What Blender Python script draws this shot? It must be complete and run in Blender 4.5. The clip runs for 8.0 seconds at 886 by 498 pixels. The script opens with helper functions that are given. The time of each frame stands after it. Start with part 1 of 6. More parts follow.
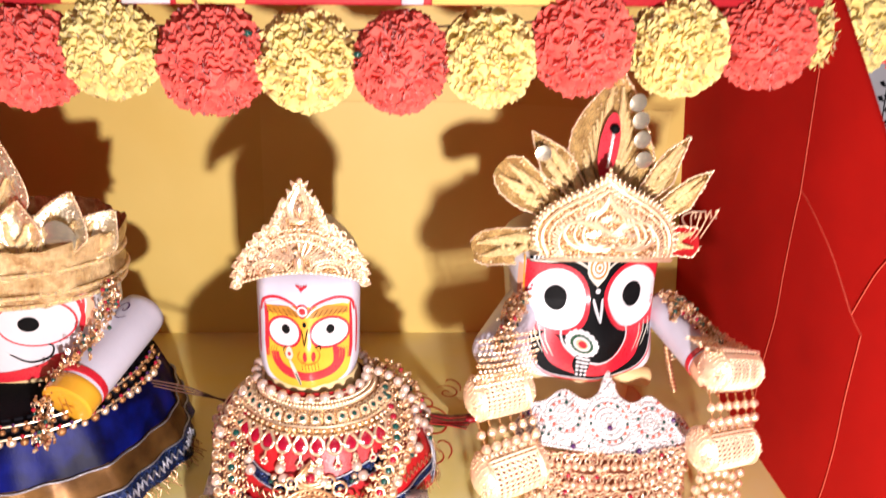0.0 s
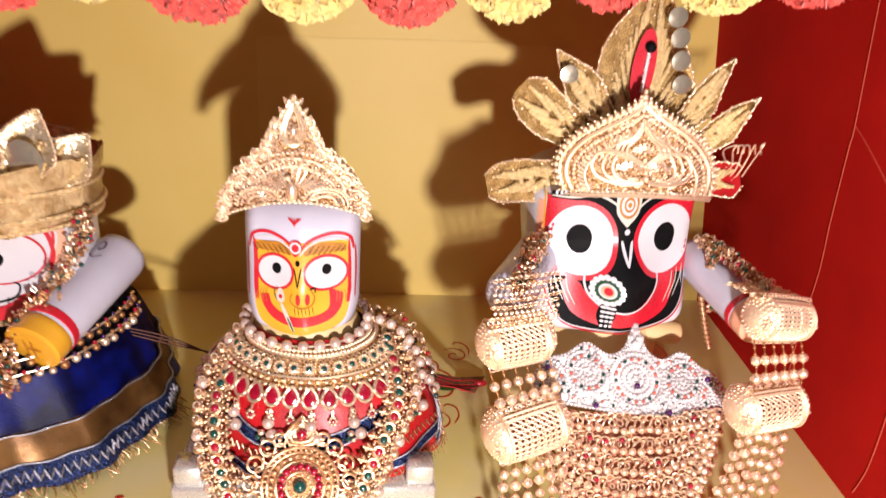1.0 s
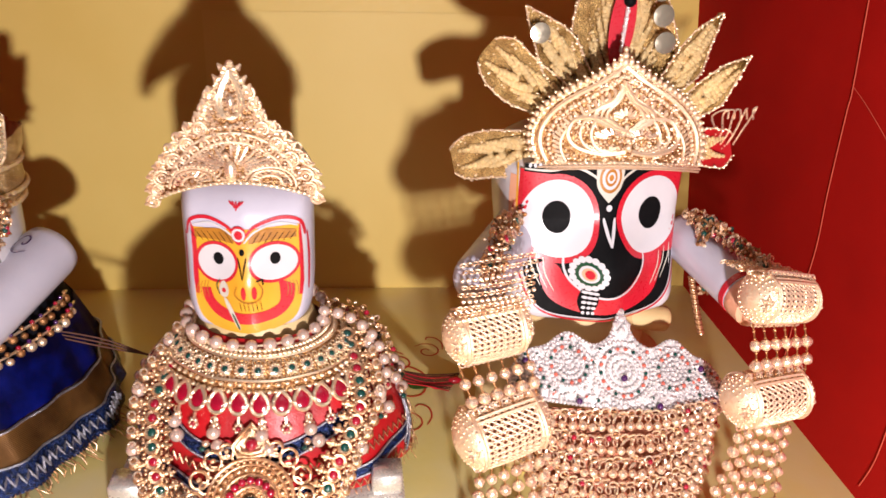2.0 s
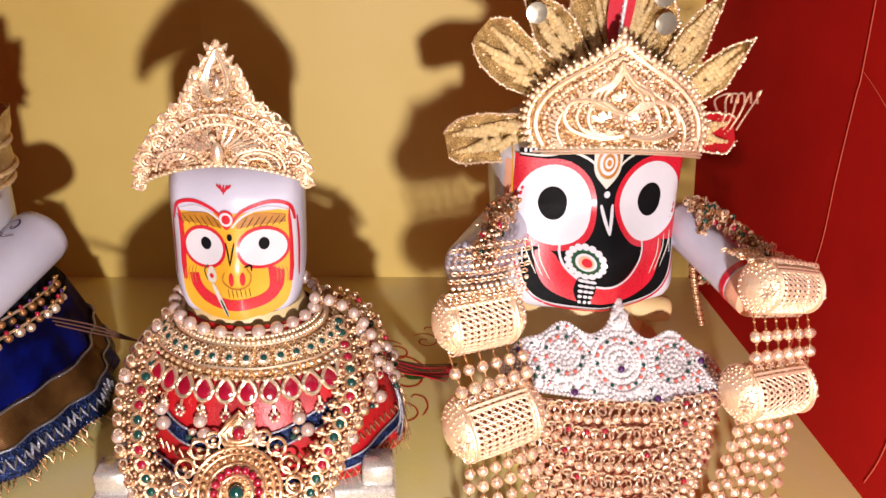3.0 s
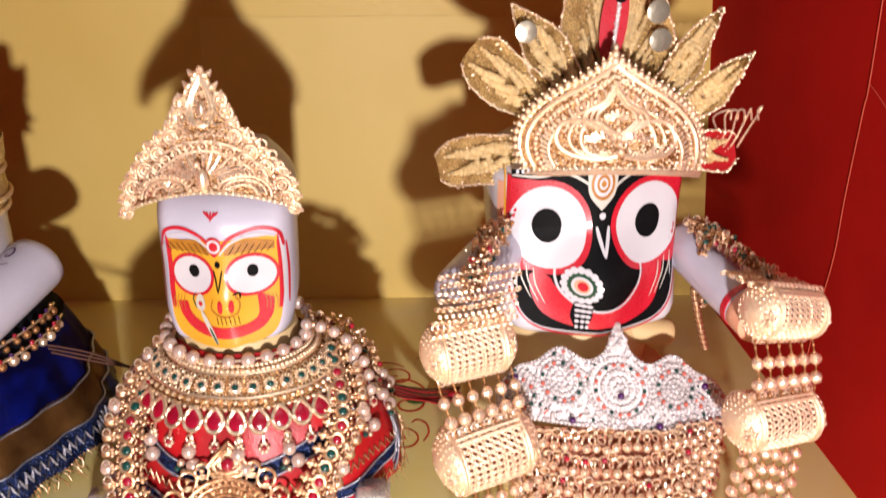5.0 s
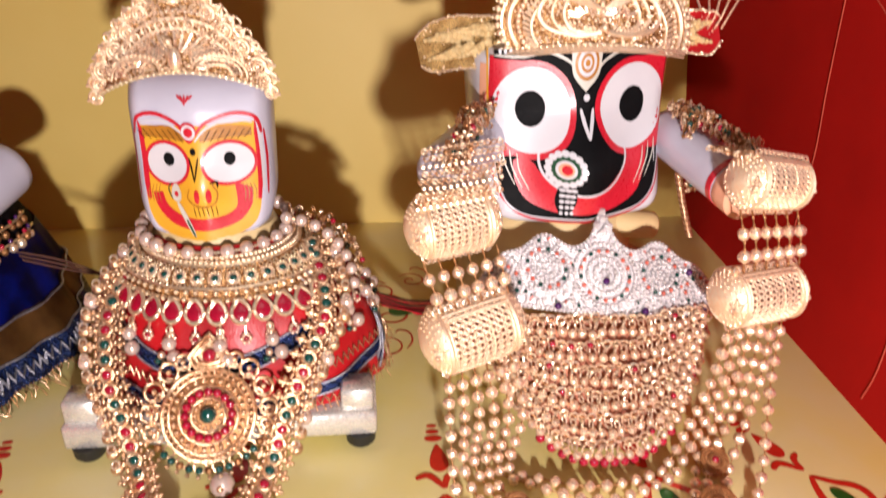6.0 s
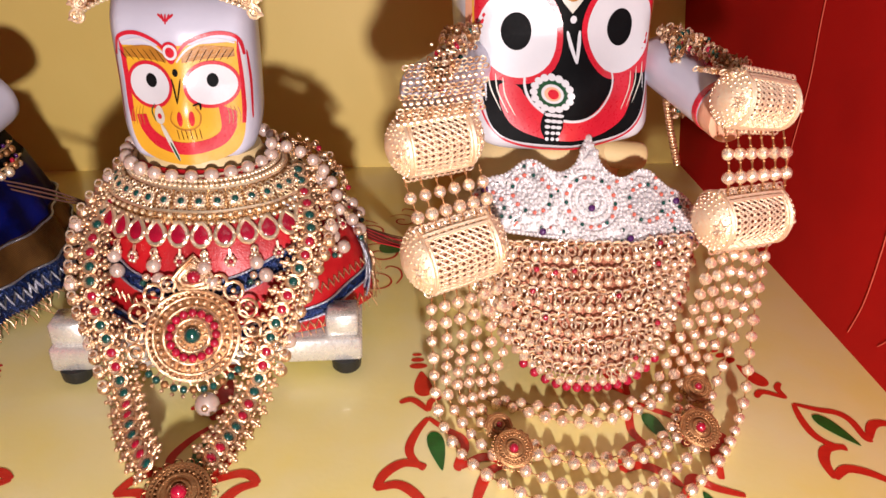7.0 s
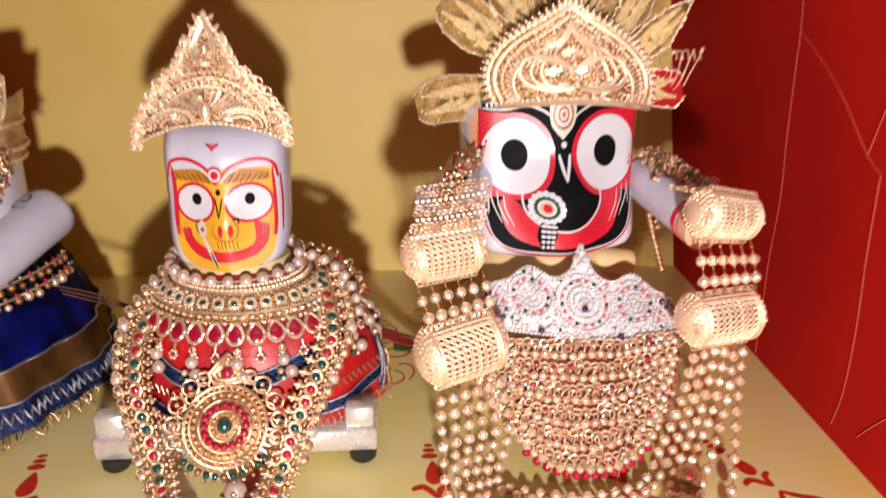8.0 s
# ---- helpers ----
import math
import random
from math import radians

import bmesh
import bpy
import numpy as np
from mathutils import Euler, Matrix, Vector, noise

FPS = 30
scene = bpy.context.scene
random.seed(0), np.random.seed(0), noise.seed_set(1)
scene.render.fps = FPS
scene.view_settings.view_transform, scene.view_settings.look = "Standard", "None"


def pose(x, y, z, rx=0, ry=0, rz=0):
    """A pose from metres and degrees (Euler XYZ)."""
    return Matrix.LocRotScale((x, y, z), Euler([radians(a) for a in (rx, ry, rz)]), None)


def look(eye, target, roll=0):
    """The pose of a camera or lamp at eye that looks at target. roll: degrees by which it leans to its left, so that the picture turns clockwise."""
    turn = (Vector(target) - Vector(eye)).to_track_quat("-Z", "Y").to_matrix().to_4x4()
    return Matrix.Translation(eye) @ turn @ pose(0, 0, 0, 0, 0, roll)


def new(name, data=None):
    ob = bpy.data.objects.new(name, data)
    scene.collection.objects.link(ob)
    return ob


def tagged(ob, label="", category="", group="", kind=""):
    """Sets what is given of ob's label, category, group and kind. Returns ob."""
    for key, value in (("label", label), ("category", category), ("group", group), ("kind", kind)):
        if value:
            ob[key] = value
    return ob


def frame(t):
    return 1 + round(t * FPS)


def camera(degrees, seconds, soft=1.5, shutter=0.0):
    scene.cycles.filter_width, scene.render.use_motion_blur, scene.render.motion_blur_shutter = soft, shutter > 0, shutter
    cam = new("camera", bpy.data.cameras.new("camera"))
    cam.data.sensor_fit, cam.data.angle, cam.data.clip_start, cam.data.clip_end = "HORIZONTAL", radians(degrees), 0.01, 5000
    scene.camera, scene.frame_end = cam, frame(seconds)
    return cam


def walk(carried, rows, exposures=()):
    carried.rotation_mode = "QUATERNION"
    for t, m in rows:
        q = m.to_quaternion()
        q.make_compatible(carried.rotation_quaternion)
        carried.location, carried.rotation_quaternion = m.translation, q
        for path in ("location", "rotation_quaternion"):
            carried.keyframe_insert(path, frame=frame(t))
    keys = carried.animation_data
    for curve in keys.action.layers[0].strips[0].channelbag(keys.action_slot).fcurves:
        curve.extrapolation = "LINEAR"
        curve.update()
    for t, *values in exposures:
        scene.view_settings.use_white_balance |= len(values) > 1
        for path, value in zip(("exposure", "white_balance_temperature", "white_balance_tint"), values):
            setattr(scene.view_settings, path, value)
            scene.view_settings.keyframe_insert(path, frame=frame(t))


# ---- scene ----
cam = camera(62.2, 8.0, shutter=0.8)
PATH = [
    (0, (-0.006, 0.054, 0.625), (0.214, 1.887, -0.143), 3.3),
    (0.5, (-0.013, 0.073, 0.588), (0.206, 1.897, -0.205), 2.7),
    (1, (-0.001, 0.11, 0.541), (0.206, 1.935, -0.25), 4.1),
    (1.5, (0.006, 0.147, 0.51), (0.223, 1.978, -0.265), 3.7),
    (2, (0.023, 0.17, 0.502), (0.28, 1.987, -0.294), 3.2),
    (3.5, (0.042, 0.187, 0.489), (0.254, 2.001, -0.327), 3.1),
    (4, (0.05, 0.207, 0.497), (0.258, 2.059, -0.231), 2.5),
    (4.2, (0.063, 0.214, 0.511), (0.248, 2.056, -0.244), 2.6),
    (5.3, (0.069, 0.187, 0.471), (0.233, 2.019, -0.314), 1.5),
    (5.5, (0.063, 0.185, 0.449), (0.268, 2.014, -0.333), 1.8),
    (6, (0.064, 0.176, 0.429), (0.286, 1.97, -0.428), 1.6),
    (6.5, (0.078, 0.166, 0.407), (0.264, 1.945, -0.488), 1.3),
    (7, (0.081, 0.159, 0.396), (0.284, 1.918, -0.534), 1.7),
    (7.5, (0.083, 0.142, 0.418), (0.235, 1.956, -0.41), 0.8),
    (8, (0.076, 0.096, 0.427), (0.255, 1.966, -0.257), 1.0),
]
walk(cam, [(t, look(eye, target, roll)) for t, eye, target, roll in PATH],
     exposures=[(0, 0.5), (0.5, 0.3), (1, 0.15), (2, 0.0), (3.5, -0.04), (5.5, -0.1), (6.5, -0.17), (8, -0.2)])

# ---- world and lights ----
world = bpy.data.worlds.new("world")
scene.world = world
world.use_nodes = True
world.node_tree.nodes["Background"].inputs[0].default_value = (0.9, 0.85, 0.8, 1)
world.node_tree.nodes["Background"].inputs[1].default_value = 0.05

KEY = (0.112, -0.22, 0.275)
key_data = bpy.data.lights.new("torch_light", "POINT")
key_data.energy, key_data.shadow_soft_size, key_data.color = 61, 0.022, (1.0, 0.89, 0.885)
key = new("torch_light", key_data)
key.location = KEY
# unseen fill lamp, added to brighten the near floor and the right side
fill_data = bpy.data.lights.new("ceiling_light", "AREA")
fill_data.shape, fill_data.size, fill_data.size_y = "RECTANGLE", 1.4, 0.5
fill_data.energy, fill_data.color = 2.4, (1.0, 0.92, 0.87)
tube = new("ceiling_light", fill_data)
tube.matrix_world = look((0.45, -0.7, 1.68), (0.25, 0.6, 0.0))


# ---- materials ----
def mat(name, col, col2=None, rough=0.5, metal=0.0, scale=30.0, bump=0.15, fine=400.0, coat=0.0, sheen=0.0, spread=0.5, rand=0.0, weave=0.0, spec=0.5):
    m = bpy.data.materials.new(name)
    m.use_nodes = True
    nt = m.node_tree
    b = nt.nodes["Principled BSDF"]
    co = nt.nodes.new("ShaderNodeTexCoord")
    n1 = nt.nodes.new("ShaderNodeTexNoise")
    n1.inputs["Scale"].default_value, n1.inputs["Detail"].default_value = scale, 5
    n2 = nt.nodes.new("ShaderNodeTexNoise")
    n2.inputs["Scale"].default_value, n2.inputs["Detail"].default_value = fine, 3
    nt.links.new(co.outputs["Object"], n1.inputs["Vector"])
    nt.links.new(co.outputs["Object"], n2.inputs["Vector"])
    ramp = nt.nodes.new("ShaderNodeMapRange")
    ramp.inputs[1].default_value, ramp.inputs[2].default_value = 0.5 - spread / 2, 0.5 + spread / 2
    nt.links.new(n1.outputs["Fac"], ramp.inputs[0])
    mix = nt.nodes.new("ShaderNodeMix")
    mix.data_type = "RGBA"
    c2 = col2 or tuple(c * 0.8 for c in col)
    mix.inputs[6].default_value, mix.inputs[7].default_value = (*c2, 1), (*col, 1)
    nt.links.new(ramp.outputs[0], mix.inputs[0])
    out = mix.outputs[2]
    if rand:
        info = nt.nodes.new("ShaderNodeObjectInfo")
        geo = nt.nodes.new("ShaderNodeNewGeometry")
        add = nt.nodes.new("ShaderNodeMath")
        add.operation = "ADD"
        nt.links.new(info.outputs["Random"], add.inputs[0])
        nt.links.new(geo.outputs["Random Per Island"], add.inputs[1])
        mr = nt.nodes.new("ShaderNodeMapRange")
        mr.inputs[2].default_value, mr.inputs[3].default_value, mr.inputs[4].default_value = 2.0, 1 - rand, 1 + rand
        nt.links.new(add.outputs[0], mr.inputs[0])
        hsv = nt.nodes.new("ShaderNodeHueSaturation")
        nt.links.new(out, hsv.inputs["Color"])
        nt.links.new(mr.outputs[0], hsv.inputs["Value"])
        out = hsv.outputs[0]
    nt.links.new(out, b.inputs["Base Color"])
    rr = nt.nodes.new("ShaderNodeMapRange")
    rr.inputs[3].default_value, rr.inputs[4].default_value = max(0.03, rough - 0.1), min(1, rough + 0.1)
    nt.links.new(n2.outputs["Fac"], rr.inputs[0])
    nt.links.new(rr.outputs[0], b.inputs["Roughness"])
    bp = nt.nodes.new("ShaderNodeBump")
    bp.inputs["Strength"].default_value, bp.inputs["Distance"].default_value = bump, 0.002
    src = n2.outputs["Fac"]
    if weave:
        wv = nt.nodes.new("ShaderNodeTexWave")
        wv.inputs["Scale"].default_value, wv.inputs["Distortion"].default_value = weave, 1.0
        wv.bands_direction = "DIAGONAL"
        nt.links.new(co.outputs["Object"], wv.inputs["Vector"])
        src = wv.outputs["Fac"]
    nt.links.new(src, bp.inputs["Height"])
    nt.links.new(bp.outputs[0], b.inputs["Normal"])
    b.inputs["Metallic"].default_value = metal
    b.inputs["Coat Weight"].default_value = coat
    b.inputs["Coat Roughness"].default_value = 0.12
    b.inputs["Sheen Weight"].default_value = sheen
    b.inputs["Specular IOR Level"].default_value = spec
    return m


YELLOW = mat("yellow_paper", (0.77, 0.585, 0.18), (0.70, 0.51, 0.13), rough=0.5, scale=5, fine=220, bump=0.05, spec=0.3)
PAPER = mat("pale_yellow_paper", (0.79, 0.61, 0.20), (0.73, 0.545, 0.155), rough=0.5, scale=4, fine=220, bump=0.05, spec=0.3)
FLOORY = mat("yellow_floor_paint", (0.83, 0.71, 0.21), (0.82, 0.74, 0.40), rough=0.38, scale=11, fine=160, bump=0.06, coat=0.15, spread=0.45)
REDCLOTH = mat("red_cloth", (0.48, 0.008, 0.006), (0.35, 0.005, 0.004), rough=0.8, scale=7, fine=900, bump=0.25, spec=0.12)
SEAM = mat("faded_red_crease", (0.62, 0.09, 0.05), rough=0.8)
REDP = mat("crimson_paint", (0.58, 0.016, 0.036), (0.48, 0.011, 0.026), rough=0.3, scale=60, fine=500, bump=0.05, coat=0.35)
REDF = mat("red_floor_paint", (0.62, 0.03, 0.012), (0.48, 0.016, 0.01), rough=0.4, scale=90, fine=500, bump=0.1)
GREENF = mat("green_floor_paint", (0.005, 0.13, 0.015), (0.004, 0.07, 0.01), rough=0.35, scale=90, fine=500)
WHITEP = mat("white_paint", (0.63, 0.62, 0.66), (0.56, 0.55, 0.60), rough=0.35, scale=25, fine=300, bump=0.06, coat=0.25)
LILAC = mat("pale_lilac_paint", (0.58, 0.57, 0.68), (0.51, 0.50, 0.61), rough=0.35, scale=25, fine=300, bump=0.06, coat=0.3)
BLACKP = mat("black_paint", (0.0035, 0.0035, 0.004), (0.007, 0.007, 0.008), rough=0.55, scale=50, fine=300, bump=0.05, coat=0.0, spec=0.06)
YELLP = mat("yellow_paint", (0.74, 0.39, 0.03), (0.66, 0.33, 0.026), rough=0.32, scale=40, fine=400, bump=0.05, coat=0.3)
OCHRE = mat("ochre_brown_paint", (0.48, 0.20, 0.02), (0.30, 0.11, 0.012), rough=0.4, scale=90, fine=400, coat=0.3)
PEACH = mat("peach_paint", (0.80, 0.42, 0.28), (0.75, 0.36, 0.22), rough=0.4, scale=40, coat=0.2)
GREENP = mat("dark_green_paint", (0.01, 0.07, 0.03), rough=0.3, coat=0.3)
GREYP = mat("grey_cream_paint", (0.62, 0.60, 0.54), (0.5, 0.48, 0.42), rough=0.4, coat=0.2)
WOOD = mat("bare_cream_wood", (0.72, 0.56, 0.30), (0.66, 0.48, 0.22), rough=0.5, scale=20, fine=200)
GOLD = mat("bright_gold", (1.0, 0.87, 0.66), (1.0, 0.74, 0.50), rough=0.34, metal=0.84, scale=260, fine=1300, bump=0.18, rand=0.2, spread=0.4)
ROSE = mat("rose_gold", (1.0, 0.85, 0.69), (1.0, 0.67, 0.46), rough=0.28, metal=0.74, scale=260, fine=1300, bump=0.15, rand=0.28, spread=0.4)
DULLG = mat("antique_gold", (0.50, 0.26, 0.11), (0.30, 0.13, 0.05), rough=0.38, metal=0.7, scale=160, fine=700, bump=0.4, rand=0.2)
SATING = mat("brushed_gold", (1.0, 0.82, 0.62), (0.96, 0.68, 0.45), rough=0.46, metal=0.68, scale=420, fine=1500, bump=0.3, rand=0.15, spread=0.4)
TEMPLE = mat("temple_gold", (0.95, 0.70, 0.47), (0.60, 0.34, 0.18), rough=0.3, metal=0.85, scale=300, fine=1200, bump=0.3, rand=0.3, spread=0.4)
TISSUE = mat("gold_tissue", (0.66, 0.44, 0.17), (0.30, 0.17, 0.05), rough=0.28, metal=0.6, scale=90, fine=800, bump=0.9, spread=0.3)
ZARI = mat("gold_zari_cloth", (0.90, 0.70, 0.40), (0.46, 0.29, 0.11), rough=0.24, metal=0.72, scale=110, fine=700, bump=1.0, spread=0.35)
CORD = mat("gold_cord", (0.96, 0.78, 0.44), (0.84, 0.58, 0.25), rough=0.34, metal=0.4, scale=300, fine=1200, bump=0.8, rand=0.2)
SILVER = mat("silver_crystal", (0.96, 0.94, 0.95), (0.82, 0.78, 0.80), rough=0.16, metal=0.45, scale=260, fine=900, bump=0.5, rand=0.3)
MIRROR = mat("mirror_sequin", (0.92, 0.84, 0.66), (0.80, 0.72, 0.55), rough=0.2, metal=0.85, scale=40, fine=200, bump=0.1)
FOIL = mat("champagne_foil", (0.95, 0.84, 0.62), (0.66, 0.50, 0.28), rough=0.2, metal=0.75, scale=120, fine=300, bump=0.8, spread=0.3)
CHROME = mat("silver_foil", (0.80, 0.78, 0.75), (0.66, 0.64, 0.60), rough=0.28, metal=0.55, scale=40, fine=200, bump=0.2)
PEARL = mat("pearl", (0.74, 0.58, 0.51), (0.60, 0.44, 0.37), rough=0.22, metal=0.4, scale=90, fine=300, bump=0.0, coat=0.8, rand=0.15)
RUBY = mat("ruby_stone", (0.40, 0.006, 0.035), (0.26, 0.004, 0.02), rough=0.12, scale=80, coat=0.8, rand=0.25)
EMERALD = mat("emerald_stone", (0.004, 0.075, 0.06), (0.002, 0.04, 0.035), rough=0.12, scale=80, coat=0.8, rand=0.2)
AMETH = mat("violet_stone", (0.06, 0.01, 0.10), rough=0.12, coat=0.8)
CORAL = mat("coral_stone", (0.62, 0.14, 0.10), rough=0.2, coat=0.6, rand=0.2)
SATINR = mat("red_satin", (0.50, 0.010, 0.016), (0.32, 0.006, 0.010), rough=0.34, scale=26, fine=700, bump=0.2, spread=0.3)
# the next four colours are darkened to carry the shade at the left
SATINB = mat("royal_blue_satin", (0.002, 0.006, 0.125), (0.001, 0.0015, 0.022), rough=0.42, scale=20, fine=700, bump=0.15, spread=0.2, spec=0.12)
SEQB = mat("blue_sequin", (0.009, 0.03, 0.14), (0.004, 0.008, 0.03), rough=0.2, metal=0.5, scale=300, fine=700, bump=0.8, spread=0.2)
SEQS = mat("silver_thread", (0.46, 0.46, 0.52), (0.22, 0.22, 0.27), rough=0.3, metal=0.7, scale=300, fine=900, bump=0.6)
GOLDBAND = mat("gold_lame_band", (0.22, 0.11, 0.033), (0.06, 0.025, 0.008), rough=0.32, metal=0.6, scale=16, fine=900, bump=0.3, weave=260, spread=0.25)
BLACKC = mat("black_cloth", (0.008, 0.008, 0.012), rough=0.85, spec=0.1)
RUBBER = mat("black_rubber", (0.012, 0.012, 0.012), rough=0.5)
POMR = mat("coral_red_petals", (0.88, 0.15, 0.11), (0.80, 0.09, 0.07), rough=0.8, scale=40, fine=400, bump=0.2, sheen=0.3, rand=0.1)
POMY = mat("pale_yellow_petals", (0.90, 0.76, 0.33), (0.82, 0.64, 0.20), rough=0.8, scale=40, fine=400, bump=0.2, sheen=0.3, rand=0.1)
BOARD = mat("red_board", (0.50, 0.02, 0.03), (0.40, 0.012, 0.02), rough=0.5, scale=8)
CREAM = mat("room_plaster", (0.34, 0.31, 0.28), (0.28, 0.25, 0.22), rough=0.8, scale=3, fine=80)
DARKF = mat("room_floor", (0.26, 0.20, 0.15), (0.18, 0.13, 0.10), rough=0.5, scale=4, fine=60)
GREYCLOTH = mat("grey_white_cloth", (0.56, 0.57, 0.62), (0.48, 0.49, 0.54), rough=0.85, scale=12, fine=700, bump=0.3)
# solid sheet; the shade of its recesses is put into the brown colour
FILI = mat("pierced_gold", (0.66, 0.40, 0.18), (0.24, 0.10, 0.035), rough=0.3, metal=0.8, scale=420, fine=900, bump=0.6, spread=0.16)
THREAD = mat("brown_thread", (0.12, 0.03, 0.015), (0.06, 0.02, 0.01), rough=0.7)


# ---- geometry kit ----
class Geo:
    """Vertices and faces, with a material slot for each face."""

    def __init__(self):
        self.v, self.f, self.m, self.mats = [], [], [], []

    def slot(self, material):
        if material not in self.mats:
            self.mats.append(material)
        return self.mats.index(material)

    def add(self, verts, faces, material):
        k, s = len(self.v), self.slot(material)
        self.v += [tuple(p) for p in verts]
        self.f += [tuple(i + k for i in f) for f in faces]
        self.m += [s] * len(faces)

    def grid(self, rows, material, closed=False):
        n = len(rows[0])
        faces = []
        for i in range(len(rows) - 1):
            for j in range(n if closed else n - 1):
                k = (j + 1) % n
                faces.append((i * n + j, i * n + k, (i + 1) * n + k, (i + 1) * n + j))
        self.add([p for r in rows for p in r], faces, material)

    def tube(self, pts, r, material, n=5, closed=False, taper=None):
        pts = [Vector(p) for p in pts]
        rows = []
        for i, p in enumerate(pts):
            a = pts[i - 1] if (i or closed) else p
            b = pts[(i + 1) % len(pts)] if (i < len(pts) - 1 or closed) else p
            d = (b - a).normalized()
            x = d.cross(Vector((0.31, 0.9, 0.27))).normalized()
            y = d.cross(x)
            rr = r if taper is None else r * taper(i / max(1, len(pts) - 1))
            rows.append([p + (x * math.cos(6.2832 * k / n) + y * math.sin(6.2832 * k / n)) * rr for k in range(n)])
        if closed:
            rows.append(rows[0])
        self.grid(rows, material, closed=True)
        if not closed:
            k = len(self.v)
            self.v += [tuple(pts[0]), tuple(pts[-1])]
            s = self.slot(material)
            for j in range(n):
                self.f += [(k, k - len(rows) * n + (j + 1) % n, k - len(rows) * n + j), (k + 1, k - n + j, k - n + (j + 1) % n)]
                self.m += [s, s]

    def ball(self, c, r, material, seg=8, ring=6, squash=(1, 1, 1)):
        c = Vector(c)
        verts = [c + Vector((0, 0, r * squash[2]))]
        for i in range(1, ring):
            t = math.pi * i / ring
            verts += [c + Vector((r * squash[0] * math.sin(t) * math.cos(6.2832 * j / seg), r * squash[1] * math.sin(t) * math.sin(6.2832 * j / seg), r * squash[2] * math.cos(t))) for j in range(seg)]
        verts.append(c - Vector((0, 0, r * squash[2])))
        last = len(verts) - 1
        faces = [(0, 1 + j, 1 + (j + 1) % seg) for j in range(seg)]
        for i in range(ring - 2):
            a = 1 + i * seg
            faces += [(a + j, a + seg + j, a + seg + (j + 1) % seg, a + (j + 1) % seg) for j in range(seg)]
        a = 1 + (ring - 2) * seg
        faces += [(a + j, last, a + (j + 1) % seg) for j in range(seg)]
        self.add(verts, faces, material)

    def box(self, lo, hi, material, bevel=0.002):
        x0, y0, z0 = lo
        x1, y1, z1 = hi
        b = bevel
        rows = []
        for z, k in ((z0, b), (z0 + b, 0), (z1 - b, 0), (z1, b)):
            rows.append([(x0 + k, y0 + b, z), (x0 + b, y0 + k, z), (x1 - b, y0 + k, z), (x1 - k, y0 + b, z), (x1 - k, y1 - b, z), (x1 - b, y1 - k, z), (x0 + b, y1 - k, z), (x0 + k, y1 - b, z)])
        self.grid(rows, material, closed=True)
        k = len(self.v) - 32
        self.f += [tuple(k + i for i in range(7, -1, -1)), tuple(k + 24 + i for i in range(8))]
        self.m += [self.slot(material)] * 2

    def mesh(self, name, base=(0, 0, 0), smooth=True):
        me = bpy.data.meshes.new(name)
        bx, by, bz = base
        me.from_pydata([(x - bx, y - by, z - bz) for x, y, z in self.v], [], self.f)
        for material in self.mats:
            me.materials.append(material)
        me.polygons.foreach_set("material_index", self.m)
        bm = bmesh.new()
        bm.from_mesh(me)
        bmesh.ops.recalc_face_normals(bm, faces=bm.faces)
        bm.to_mesh(me)
        bm.free()
        me.polygons.foreach_set("use_smooth", [smooth] * len(me.polygons))
        if smooth:
            me.set_sharp_from_angle(angle=radians(50))
        return me


ROOT = {}


def thing(name, base, label, category, group=""):
    ob = new(name)
    ob.location = base
    ob.empty_display_size = 0.02
    ROOT[ob] = Vector(base)
    return tagged(ob, label, category, group)


def part(name, geo, parent, label="", smooth=True):
    ob = new(name, geo.mesh(name, ROOT[parent], smooth))
    ob.parent = parent
    ROOT[ob] = ROOT[parent]
    return tagged(ob, label)


def piece(name, me, parent, place, turn=(0, 0, 0), scale=1.0):
    """One of many alike pieces on a shared mesh."""
    ob = new(name, me)
    ob.parent = parent
    ob.matrix_basis = Matrix.LocRotScale(Vector(place) - ROOT[parent], Euler(turn), (scale, scale, scale))
    return ob


def solo(name, geo, label, category, base=(0, 0, 0), kind="", group="", smooth=True):
    ob = new(name, geo.mesh(name, base, smooth))
    ob.location = base
    return tagged(ob, label, category, group, kind)


def smoothed(pts, n=8, closed=False):
    """A Catmull-Rom line through the points."""
    out, m = [], len(pts)
    pts = [Vector(p) for p in pts]
    for i in range(m if closed else m - 1):
        g = lambda k: pts[k % m] if closed else pts[min(max(k, 0), m - 1)]
        a, b, c, d = g(i - 1), g(i), g(i + 1), g(i + 2)
        for j in range(n):
            t = j / n
            out.append(0.5 * ((2 * b) + (c - a) * t + (2 * a - 5 * b + 4 * c - d) * t * t + (3 * b - a - 3 * c + d) * t ** 3))
    if not closed:
        out.append(pts[-1])
    return out


def spaced(pts, step):
    """Points at even steps along a line."""
    pts = [Vector(p) for p in pts]
    out, left = [pts[0]], step
    for a, b in zip(pts, pts[1:]):
        d = (b - a).length
        s = left
        while s <= d:
            out.append(a.lerp(b, s / d))
            s += step
        left = s - d
    return out


